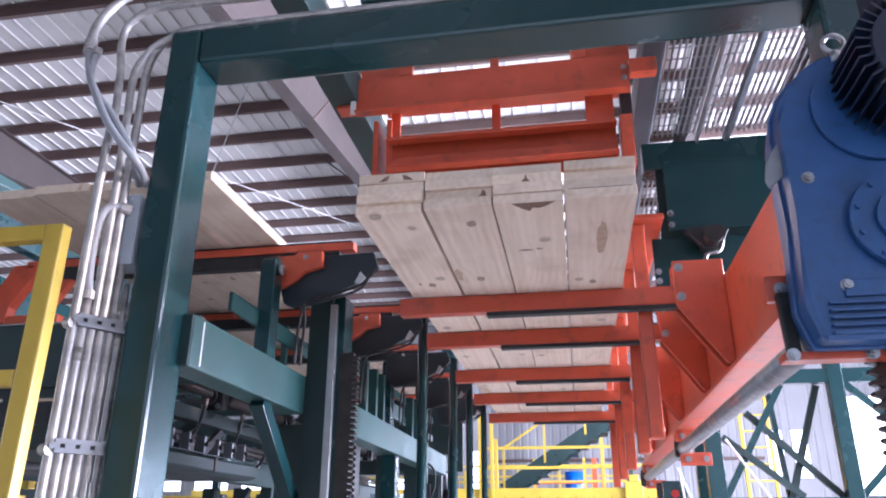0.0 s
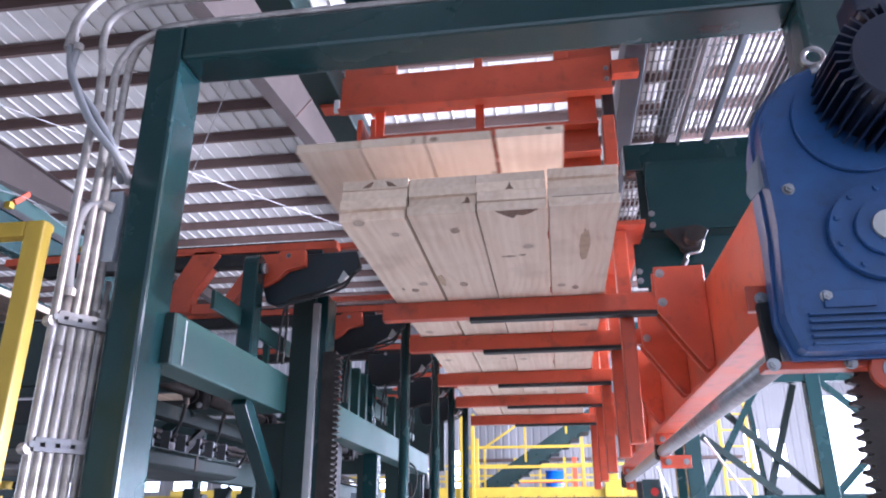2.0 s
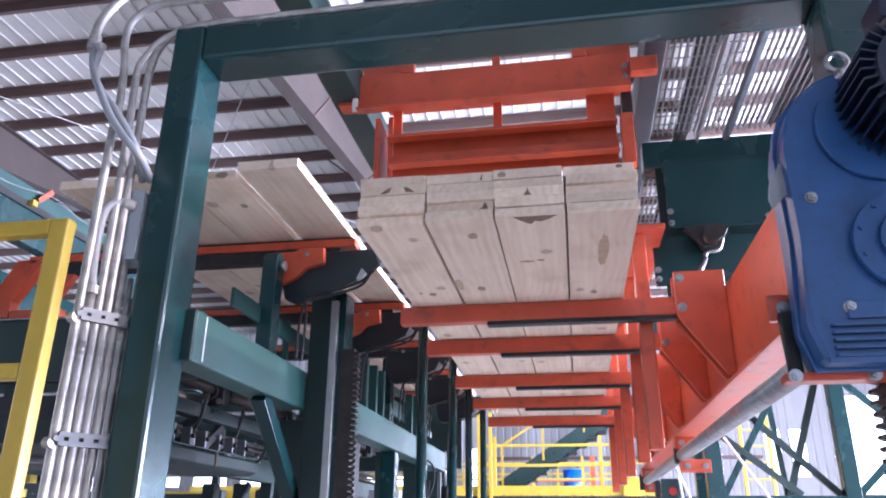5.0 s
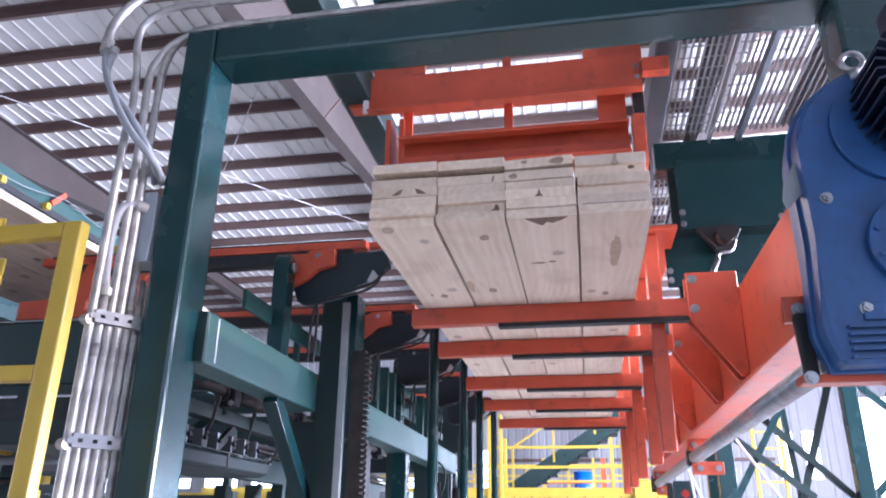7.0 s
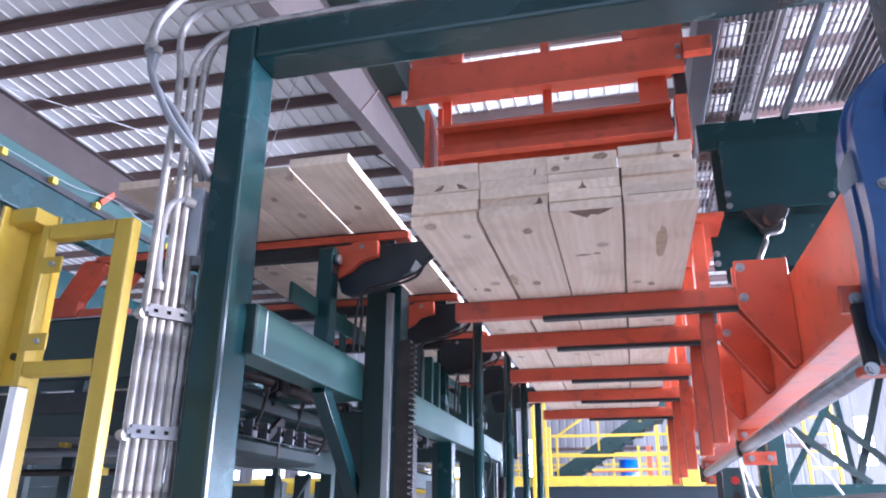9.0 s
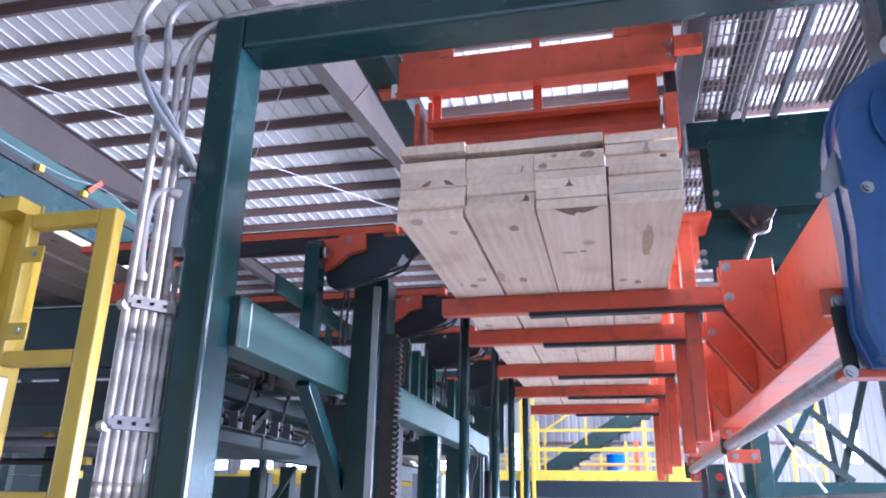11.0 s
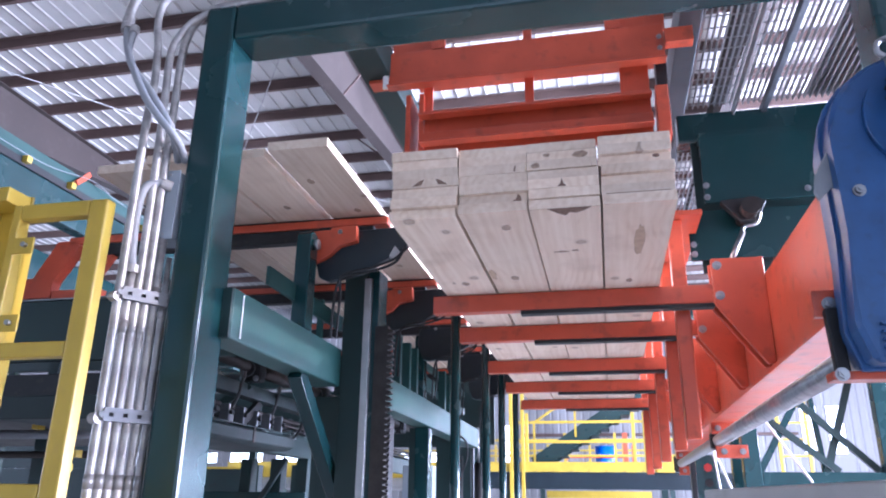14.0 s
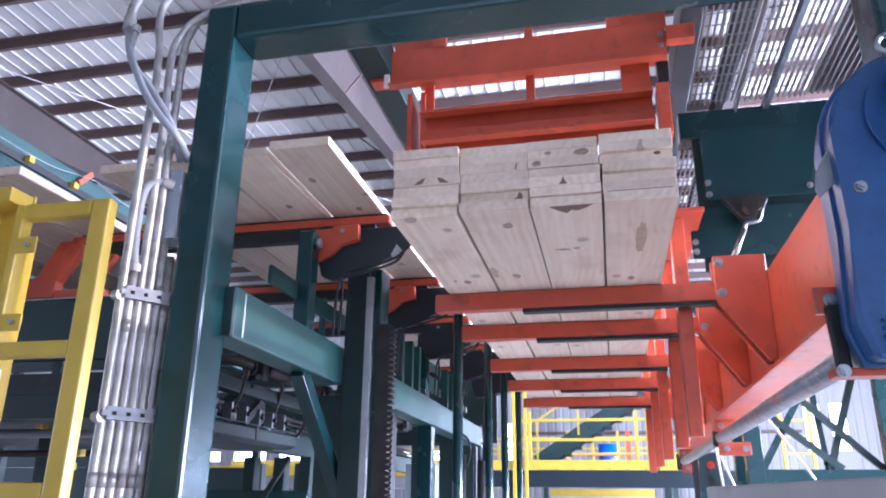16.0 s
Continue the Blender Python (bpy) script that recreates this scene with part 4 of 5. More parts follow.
def side_drive():
    """Green plates, pin and rod between the walkway and the hoist."""
    d = thing("guide_bracket", (0.9, 4.4, 2.98), "green enamelled guide bracket with bolted plates and pivot pin", "machine bracket")
    part("box_beam", box((0.53, 4.38, 3.765), (1.95, 4.55, 3.955), 0.01), GREEN, d)
    part("upper_plate", box((0.63, 4.25, 3.29), (1.45, 4.275, 3.72), 0.004), GREEN, d)
    part("stiffener", box((0.64, 4.275, 3.72), (1.45, 4.54, 3.764), 0.004), GREEN, d)
    part("lower_plate", box((0.53, 4.33, 2.96), (1.22, 4.355, 3.27), 0.004), GREEN, d)
    part("back_plate", box((0.60, 4.40, 2.9), (1.4, 4.42, 3.76)), DARKGREEN, d)
    part("pivot_pin", rod((0.85, 4.10, 3.20), (0.85, 4.33, 3.20), 0.052, seg=24), RACK, d, "worn steel pivot pin", True)
    part("pin_lug", prism([(0.70, 3.27), (0.90, 3.285), (0.95, 3.25), (0.90, 3.15), (0.80, 3.14)], "y", 4.18, 4.24, bevel=0.004), BLACK, d, "black greasy lug")
    part("clevis", sweep([(0.90, 4.15, 3.17), (0.87, 4.13, 3.10), (0.80, 4.12, 3.08), (0.785, 4.12, 3.03)], 0.012), STEEL, d, "bright steel clevis", True)
    part("rod", rod((0.79, 4.12, 3.05), (0.70, 4.1, 2.86), 0.016), STEEL, d, "bright steel rod", True)
    for x, z in ((0.645, 3.40), (0.645, 3.325), (1.2, 3.34)):
        hexbolt((x, 4.25, z), (0, -1, 0), 0.014, 0.018, d)
    for x, z in ((0.55, 3.06), (0.55, 3.0), (1.16, 3.06)):
        hexbolt((x, 4.33, z), (0, -1, 0), 0.014, 0.018, d)
    return d


side_drive()
gear_rack("gear_rack", 0.925, 0.995, 2.41, 2.448, 1.67, 2.9, -1)


# ---- conduits on the portal post ----
def conduit(pts, r, label, material, parent_name="conduit", smooth_steps=6):
    c = thing(parent_name, pts[0], label, "conduit", "conduits on the post")
    part("tube", sweep(pts, r, 12, None, smooth_steps), material, c, smooth=True)
    x, y, z = pts[0]
    if z == 0:
        for zc in (1.62, pts[2][2] - 0.25):
            part("coupling", rod((x, y, zc), (x, y, zc + 0.05), r * 1.06, seg=14), material, c, smooth=True)
    else:
        a, b = Vector(pts[0]), Vector(pts[1])
        part("connector", rod(a, a + (b - a).normalized() * 0.04, r * 1.3, seg=12), GALV, c, "bright compression connector")
    return c


ROWC = [(-1.775, 2.33), (-1.757, 2.36), (-1.741, 2.39), (-1.722, 2.42), (-1.703, 2.45), (-1.688, 2.485)]
LABC = "galvanised steel conduit strapped beside the green post"
x, y = ROWC[0]
conduit([(x, y, 0), (x, y, 1.5), (x, y, 3.0), (x - 0.035, y + 0.06, 3.2), (x - 0.075, y + 0.1, 3.45), (x - 0.11, y + 0.12, 3.6), (x - 0.10, y + 0.12, 3.71), (x - 0.02, y + 0.12, 3.78), (x + 0.12, y + 0.12, 3.80), (-1.2, 2.46, 3.80), (-0.3, 2.46, 3.80)], 0.0165, LABC, GALV)
x, y = ROWC[1]
conduit([(x, y, 0), (x, y, 1.4), (x, y, 2.42)], 0.0165, LABC, GALV)
x, y = ROWC[2]
conduit([(x, y, 0), (x, y, 1.5), (x, y, 2.6), (x - 0.02, y + 0.02, 3.1), (x - 0.05, y + 0.05, 3.42), (x - 0.03, y + 0.07, 3.54), (x + 0.04, y + 0.08, 3.625), (-1.55, 2.475, 3.675), (-1.2, 2.475, 3.685), (-0.2, 2.475, 3.685)], 0.0165, LABC, GALV)
x, y = ROWC[3]
conduit([(x, y, 0), (x, y, 1.5), (x, y, 2.6), (x - 0.02, y + 0.03, 3.15), (x - 0.025, y + 0.05, 3.50), (x + 0.03, y + 0.08, 3.66), (-1.58, 2.52, 3.72), (-1.2, 2.53, 3.725), (-0.3, 2.53, 3.725)], 0.0165, LABC, GALV)
x, y = ROWC[4]
conduit([(x, y, 0), (x, y, 1.2), (x, y, 2.568)], 0.0165, LABC, GALV)
x, y = ROWC[5]
conduit([(x, y, 0), (x, y, 1.2), (x, y, 2.5)], 0.012, LABC, GALV)
conduit([(-2.05, 2.46, 3.63), (-2.05, 2.47, 3.74), (-2.02, 2.5, 3.86), (-1.95, 2.53, 3.96), (-1.8, 2.55, 4.02), (-1.2, 2.56, 4.03), (-0.8, 2.57, 4.03)], 0.021, LABC, GALV)
conduit([(-2.051, 2.460, 3.640), (-1.998, 2.420, 3.477), (-1.882, 2.340, 3.301), (-1.777, 2.300, 3.139), (-1.701, 2.300, 3.037), (-1.644, 2.330, 2.967), (-1.645, 2.400, 2.938), (-1.666, 2.470, 2.919)], 0.0155, "grey flexible conduit looping to the junction box", PVC, "flexible_conduit")
conduit([(-1.999, 2.450, 3.608), (-1.987, 2.420, 3.450), (-1.885, 2.360, 3.302), (-1.788, 2.330, 3.192), (-1.712, 2.330, 3.083), (-1.675, 2.360, 3.008), (-1.687, 2.420, 2.963), (-1.713, 2.490, 2.932)], 0.0155, "grey flexible conduit looping to the junction box", PVC, "flexible_conduit")
conduit([(-1.69, 2.44, 2.79), (-1.73, 2.41, 2.80), (-1.765, 2.37, 2.76), (-1.772, 2.355, 2.66), (-1.765, 2.352, 2.5), (-1.757, 2.36, 2.42)], 0.018, "grey flexible conduit elbow out of the junction box", PVC, "flexible_conduit")
nut = rod((-1.757, 2.36, 2.405), (-1.757, 2.36, 2.435), 0.024, seg=12)
solid("conduit_connector", nut, GALV, "bright compression connector on a conduit", "conduit fitting", base=(-1.757, 2.36, 2.405))
solid("conduit_connector", rod((-2.05, 2.46, 3.60), (-2.05, 2.46, 3.65), 0.026, seg=12), GALV, "bright compression connector on a conduit", "conduit fitting", base=(-2.05, 2.46, 3.6))


def junction_box():
    j = thing("junction_box", (-1.7, 2.5, 2.57), "grey sheet-steel junction box fixed to the green post", "junction box")
    part("enclosure", box((-1.752, 2.445, 2.57), (-1.662, 2.56, 2.86), 0.006), GREYBOX, j)
    part("cover", box((-1.755, 2.437, 2.566), (-1.659, 2.4445, 2.864), 0.002), GREYBOX, j)
    for z in (2.585, 2.845):
        part("screw", rod((-1.70, 2.437, z), (-1.70, 2.433, z), 0.006, seg=8), STEEL, j)
    part("backing_rail", box((-1.657, 2.47, 0.3), (-1.6485, 2.53, 2.9)), GALV, j, "galvanised backing rail on the post")
    return j


junction_box()


def strut_strap(z):
    """Slotted channel that clamps the conduits; it runs askew from the post."""
    a, b = Vector((-1.768, 2.332, z)), Vector((-1.655, 2.50, z))
    s = thing("conduit_strap", tuple(a), "galvanised slotted channel clamping a row of conduits", "pipe strap", "conduit straps")
    d = (b - a).normalized()
    nrm = Vector((d.y, -d.x, 0))
    L = (b - a).length
    bm = bmesh.new()
    o = nrm * 0.024
    for zz in (0.0, 0.029):
        bar(a + o + Vector((0, 0, zz + 0.0075)), b + o + Vector((0, 0, zz + 0.0075)), 0.003, 0.015, bm)
    k = 5
    for i in range(k):
        c = a + d * (L * i / (k - 1)) + o + Vector((0, 0, 0.022))
        w = 0.034
        bar(c - d * w / 2, c + d * w / 2, 0.003, 0.0205, bm)
    part("face", bm, STRUT, s)
    bm = bar(a + o * 0.55, b + o * 0.55, 0.022, 0.003)
    part("lower_flange", bm, STRUT, s)
    part("upper_flange", bar(a + o * 0.55 + Vector((0, 0, 0.045)), b + o * 0.55 + Vector((0, 0, 0.045)), 0.022, 0.003), STRUT, s)
    # shade inside the channel is drawn as a black sheet behind the slots
    part("inner_face", bar(a + o * 0.4 + Vector((0, 0, 0.022)), b + o * 0.4 + Vector((0, 0, 0.022)), 0.002, 0.04), BLACK, s, "black sheet giving the slots their shade")
    part("clamp", rod(a + Vector((-0.028, -0.01, 0.008)), a + Vector((0.005, -0.02, 0.008)), 0.02, seg=12), GALV, s)
    return s


strut_strap(2.295)
strut_strap(1.85)


# ---- yellow safety gate ----
def gate():
    g = thing("safety_gate", (-1.87, 2.1, 0.4), "yellow enamelled tubular safety gate", "gate")
    part("stile", box((-1.762, 2.08, 0.4), (-1.692, 2.13, 2.592), 0.008), YELLOW, g)
    part("top_rail", box((-2.04, 2.08, 2.535), (-1.763, 2.13, 2.592), 0.008), YELLOW, g)
    part("mid_rail", box((-2.04, 2.08, 2.032), (-1.763, 2.13, 2.085), 0.008), YELLOW, g)
    part("low_rail", box((-2.04, 2.08, 1.56), (-1.763, 2.13, 1.63), 0.008), YELLOW, g)
    part("stile", box((-2.075, 2.08, 2.0), (-2.041, 2.13, 2.592), 0.006), YELLOW, g)
    part("stile", box((-2.075, 2.08, 0.4), (-2.041, 2.13, 1.999), 0.006), WHITE, g, "white lower length of the stile")
    for z in (2.43, 2.15):
        h = part("hinge", box((-2.04, 2.07, z - 0.03), (-1.955, 2.079, z + 0.03), 0.003), YELLOW, g)
        part("hinge_bolt", rod((-1.985, 2.07, z), (-1.985, 2.055, z), 0.010, seg=6), STEEL, h)
    return g


gate()


def guard_post():
    g = thing("guard_post", (-2.2, 2.2, 0), "yellow enamelled channel guard post beside the gate", "guard post")
    part("web", box((-2.20, 2.16, 2.02), (-2.08, 2.172, 2.66), 0.003), YELLOW, g)
    part("flange", box((-2.212, 2.02, 2.02), (-2.20, 2.172, 2.66), 0.003), YELLOW, g)
    part("cap", box((-2.20, 2.05, 2.60), (-2.085, 2.159, 2.655), 0.003), YELLOW, g)
    part("tube", box((-2.17, 2.175, 0), (-2.10, 2.235, 2.5), 0.008), YELLOW, g)
    part("stop_button", rod((-2.15, 2.16, 2.12), (-2.15, 2.145, 2.12), 0.014, seg=16), BLACK, g)
    return g


guard_post()


# ---- infeed side ----
def infeed():
    f = thing("infeed_conveyor", (-3.0, 5.0, 0), "dark green infeed conveyor frame with steel top edge", "conveyor frame")
    part("front_panel", box((-6.2, 3.40, 2.29), (-1.86, 3.44, 2.625), 0.004), DARKGREEN, f)
    part("top_edge", box((-6.2, 3.385, 2.627), (-1.86, 3.445, 2.635)), STEEL, f, "bright worn steel edge")
    part("lower_panel", box((-6.2, 3.46, 1.99), (-2.2, 3.5, 2.23), 0.004), BLACK, f)
    part("shaft", rod((-2.2, 2.9, 2.39), (-2.2, 9.4, 2.39), 0.033, seg=20), RACK, f, "worn bare steel shaft", True)
    part("shaft_sleeve", rod((-2.2, 4.45, 2.39), (-2.2, 4.95, 2.39), 0.043, seg=20), RACK, f, "greasy brown shaft sleeve", True)
    for y in (4.28, 5.45, 6.6, 7.8):
        part("shaft_bearing", box((-2.27, y, 2.30), (-2.13, y + 0.09, 2.44), 0.02), BLACK, f)
        hexbolt((-2.245, y, 2.32), (0, -1, 0), 0.014, 0.02, f)
        hexbolt((-2.155, y, 2.32), (0, -1, 0), 0.014, 0.02, f)
        for dy in (-0.05, 0.115):
            part("shaft_collar", rod((-2.2, y + dy, 2.375), (-2.2, y + dy + 0.025, 2.375), 0.048, seg=18), BLACK, f, "black shaft collar", True)
    part("tray", prism([(-2.72, 2.03), (-2.24, 2.03), (-2.20, 2.015), (-2.20, 1.945), (-2.26, 1.925), (-2.72, 1.925)], "y", 2.9, 5.05, bevel=0.006), DULLGREEN, f, "scuffed dusty sheet-metal tray")
    part("tray_lip", box((-2.212, 2.9, 2.031), (-2.196, 5.05, 2.037)), DULLGREEN, f)
    part("tray_band", box((-2.199, 4.40, 1.94), (-2.194, 4.43, 2.03)), RACK, f)
    part("upper_channel", box((-2.30, 3.0, 2.205), (-2.20, 6.9, 2.287), 0.008), DULLGREEN, f, "dusty green channel below the shaft")
    part("channel_strut", bar((-2.25, 3.92, 2.20), (-2.25, 3.55, 2.045), 0.035, 0.045), DULLGREEN, f)
    part("channel_strut", bar((-2.25, 4.55, 2.20), (-2.25, 4.32, 2.045), 0.03, 0.05), BLACK, f)
    # added dark panels that block the bright wall, in place of dense machinery
    part("rear_panel", box((-14.0, 9.38, 1.3), (-4.6, 9.399, 1.998), 0.004), DARKGREEN, f, "dark backing panel added in front of the bright far wall")
    part("rear_panel", box((-14.0, 9.4, 2.0), (-5.4, 9.43, 3.0), 0.004), DARKGREEN, f, "dark backing panel added in front of the bright far wall")
    part("rear_panel", box((-5.399, 9.4, 2.27), (-1.95, 9.43, 3.0), 0.004), DARKGREEN, f, "dark backing panel added in front of the bright far wall")
    part("side_channel", box((-2.55, 5.1, 1.93), (-2.45, 9.3, 2.10), 0.006), DARKGREEN, f)
    part("channel_lip", box((-2.57, 5.1, 2.102), (-2.40, 9.3, 2.115)), BLACK, f)
    y = 3.7
    while y < 9.0:
        zs = 2.042 if y < 5.0 else 2.116
        xs = -2.24 if y < 5.0 else -2.50
        part("roller_stub", box((xs - 0.03, y, zs), (xs + 0.03, y + 0.02, zs + 0.10), 0.004), STRUT, f)
        part("roller_cap", rod((xs + 0.03, y + 0.015, zs + 0.05), (xs + 0.05, y + 0.015, zs + 0.05), 0.014, seg=12), BLACK, f)
        y += 0.19
    part("tie", bar((-2.2, 4.3, 2.28), (-2.5, 4.2, 2.05), 0.05, 0.05), DARKGREEN, f)
    part("tie", bar((-2.2, 5.6, 2.28), (-2.5, 5.4, 2.05), 0.05, 0.05), DARKGREEN, f)
    for x in (-3.0, -2.73, -2.5):
        part("leg", box((x - 0.05, 5.95, 0), (x + 0.05, 6.07, 1.93), 0.006), DARKGREEN, f)
        part("leg", box((x - 0.95, 7.95, 0), (x - 0.84, 8.07, 1.98), 0.006), DARKGREEN, f)
    for x in (-4.6, -3.9, -3.3):
        part("leg", box((x - 0.05, 4.6, 0), (x + 0.05, 4.7, 2.2), 0.006), DARKGREEN, f)
    part("cross_beam", box((-4.4, 5.92, 1.50), (-2.45, 5.949, 1.665), 0.004), GREEN, f)
    part("leg_brace", bar((-2.95, 5.9, 1.4), (-2.62, 5.9, 1.93), 0.04, 0.04), DULLGREEN, f)
    # loose hoses and fittings hanging below the beam
    rh = random.Random(11)
    for k in range(4):
        y, x = 4.05 + 0.62 * k, -2.12 - 0.05 * (k % 3)
        d = rh.uniform(0.08, 0.2)
        part("hose", sweep([(x, y, 2.30), (x - 0.06, y + 0.05, 2.30 - d), (x - 0.2, y + 0.14, 2.22 - d), (x - 0.34, y + 0.22, 2.12)], 0.011, 8), RUBBER, f, "black rubber hose", True)
        part("hose_fitting", rod((x, y, 2.285), (x, y, 2.325), 0.016, seg=8), RACK, f, "greasy hose fitting")
        part("clip", box((x - 0.20, y + 0.2, 2.05), (x - 0.17, y + 0.25, 2.10), 0.004), ALU, f, "bright clip")
    part("hydraulic_pipe", rod((-2.36, 3.2, 2.16), (-2.36, 9.2, 2.16), 0.018), RACK, f, "", True)
    part("hydraulic_pipe", rod((-2.34, 3.2, 2.12), (-2.34, 9.2, 2.12), 0.012), RACK, f, "", True)
    part("deck", box((-9.5, 3.6, 2.042), (-2.75, 6.0, 2.07)), BLACK, f, "dark greasy conveyor deck")
    part("hydraulic_pipe", rod((-5.2, 4.2, 1.98), (-2.9, 4.2, 1.98), 0.03), STRUT, f, "", True)
    part("hydraulic_pipe", rod((-5.2, 4.3, 1.86), (-2.9, 4.3, 1.86), 0.022), RACK, f, "", True)
    for x, z in ((-3.55, 2.0), (-3.4, 1.83), (-3.25, 1.83), (-3.1, 1.83), (-3.3, 1.75)):
        part("valve", box((x, 4.08, z), (x + 0.05, 4.14, z + 0.045), 0.004), YELLOW, f, "yellow valve tag")
    for x in (-2.98, -2.9, -2.82):
        part("valve", box((x, 4.05, 1.78), (x + 0.045, 4.12, 1.86), 0.004), ALU, f, "aluminium valve body")
    return f


infeed()

for y in (3.25, 4.9, 6.9, 8.4):
    c = thing("infeed_chain_rail", (-6.3, y, 2.0), "dark green chain rail carrying boards to the stacker", "chain conveyor", "infeed chain rails")
    part("rail", box((-9.5, y, 2.90), (-3.3, y + 0.08, 3.02), 0.004), DARKGREEN, c)
    part("chain", box((-9.5, y + 0.02, 3.021), (-3.3, y + 0.06, 3.0845), 0.004), BLACK, c, "black drive chain")
    for x in (-9.0, -6.4, -4.2):
        part("support", box((x, y, 0), (x + 0.08, y + 0.08, 2.899)), DARKGREEN, c)


def sensor_rail():
    r = thing("sensor_rail", (-4.0, 6.0, 3.3), "green enamelled overhead sensor rail with yellow sensors", "machine beam")
    part("rail", box((-4.14, 2.2, 3.90), (-4.0, 6.2, 4.02), 0.006), TEAL, r)
    part("lower_rail", box((-4.12, 2.2, 3.58), (-4.0, 6.2, 3.84), 0.006), GREEN, r)
    part("cable_tray", box((-4.10, 2.2, 3.843), (-3.99, 6.2, 3.897)), BLACK, r, "black cable tray")
    part("lower_rail", box((-4.85, 2.2, 3.12), (-4.45, 10, 3.50), 0.006), GREEN, r)
    y = 2.6
    while y < 6.1:
        part("sensor", box((-3.995, y, 3.86), (-3.945, y + 0.05, 3.91), 0.006), YELLOW, r, "yellow photo sensor")
        y += 0.47
    for y in (2.4, 6.1):
        part("hanger", box((-4.1, y, 0), (-4.02, y + 0.1, 3.799), 0.004), DARKGREEN, r)
        part("arm", box((-4.6, y, 3.6), (-4.02, y + 0.1, 3.7), 0.004), DARKGREEN, r)
    part("sensor_cable", sweep([(-3.95, 2.4, 3.90), (-3.95, 3.5, 3.91), (-3.95, 4.2, 3.92), (-3.95, 4.7, 4.01), (-3.95, 5.1, 3.97), (-3.95, 6.1, 3.98)], 0.004, 6), PVC, r, "grey sensor cable", True)
    part("cable_bracket", bar((-3.97, 4.55, 3.93), (-3.97, 4.68, 4.06), 0.02, 0.04), ORANGE, r, "orange cable bracket")
    return r


sensor_rail()

# dark machine columns and cross pieces deeper on the left side
for y in (5.45, 6.75, 7.9, 9.1):
    c = thing("machine_column", (-1.7, y, 0), "dark green steel column deeper in the stacker", "machine column", "rear machine columns")
    part("column", box((-1.80, y, 0), (-1.64, y + 0.16, 2.25), 0.006), DARKGREEN, c)
    part("side_plate", box((-1.635, y + 0.02, 0.4), (-1.615, y + 0.14, 2.24), 0.003), BLACK, c)
for y in (7.3, 8.5):
    k = thing("cylinder_unit", (-1.3, y, 1.6), "dark hydraulic cylinder with hoses on the side frame", "cylinder", "hydraulic cylinders")
    part("barrel", rod((-1.50, y + 0.3, 0.0), (-1.50, y + 0.3, 2.05), 0.045, seg=18), BLACK, k, "", True)
    part("piston_rod", rod((-1.50, y + 0.3, 2.05), (-1.50, y + 0.3, 2.45), 0.016, seg=12), STEEL, k, "", True)
    part("hose", sweep([(-1.46, y + 0.3, 1.9), (-1.40, y + 0.25, 2.05), (-1.42, y + 0.22, 2.2), (-1.58, y + 0.2, 2.3)], 0.010, 8), RUBBER, k, "", True)
# added sheet that hides the pale far wall behind the side frame
solid("rear_guard", box((-2.45, 9.18, 2.28), (-1.36, 9.22, 3.3), 0.006), DARKGREEN, "dark green filler sheet added behind the side frame", "machine guard", base=(-1.9, 9.2, 2.28))
solid("control_box", box((-2.3, 8.4, 1.5), (-1.95, 8.6, 2.0), 0.01), GREYBOX, "grey sheet-steel control box on the frame", "control box", base=(-2.1, 8.5, 1.5))

# ---- right side: braced frame ----
def braced_frame():
    f = thing("braced_frame", (2.2, 9.0, 0), "green enamelled braced steel frame beside the stacker", "machine frame")
    for x0, x1 in ((1.44, 1.62), (2.86, 3.02), (4.3, 4.46)):
        part("column", box((x0, 8.95, 0), (x1, 9.1, 3.9), 0.008), GREEN, f)
    part("sill_beam", box((1.62, 8.96, 1.80), (4.3, 9.08, 1.965), 0.006), GREEN, f)
    part("head_beam", box((1.62, 8.96, 3.2), (4.3, 9.08, 3.36), 0.006), GREEN, f)
    for k, (a, b, m_) in enumerate((((1.64, 2.62), (2.42, 1.97), DARKGREEN), ((2.36, 3.2), (1.62, 1.97), GREEN), ((1.95, 2.9), (2.86, 1.97), DARKGREEN), ((2.78, 3.2), (2.34, 1.97), DARKGREEN), ((2.25, 3.19), (2.33, 1.97), GREEN))):
        y = 9.0 + 0.056 * k
        part("brace", bar((a[0], y, a[1]), (b[0], y, b[1]), 0.05, 0.07), m_, f)
    for a, b, y in (((3.02, 3.2), (4.3, 1.97), 9.0), ((4.3, 3.2), (3.02, 1.97), 9.06)):
        part("brace", bar((a[0], y, a[1]), (b[0], y, b[1]), 0.05, 0.07), GREEN, f)
    for a, b in (((1.08, 2.26), (1.28, 1.70)), ((1.62, 2.56), (2.06, 1.85)), ((1.1, 2.2), (1.16, 1.5))):
        part("tie_rod", rod((a[0], 8.7, a[1]), (b[0], 8.7, b[1]), 0.014, seg=8), WHITE, f, "white painted tie rod")
    return f


braced_frame()


def slotted_column():
    c = thing("slotted_column", (1.05, 9.2, 0), "green enamelled column plate with round holes", "machine column")
    bm = box((0.96, 9.2, 0), (1.22, 9.24, 2.16), 0.004)
    part("plate", bm, GREEN, c)
    part("edge", box((0.90, 9.2, 0), (0.955, 9.34, 2.14), 0.004), BLACK, c)
    # flat discs drawn in place of holes; the black one paints a dark inside
    part("reflector", rod((1.09, 9.2, 2.02), (1.09, 9.19, 2.02), 0.045, seg=20), RED, c, "red disc drawn in place of a hole")
    part("hole_cover", rod((1.09, 9.2, 1.85), (1.09, 9.19, 1.85), 0.045, seg=20), BLACK, c)
    return c


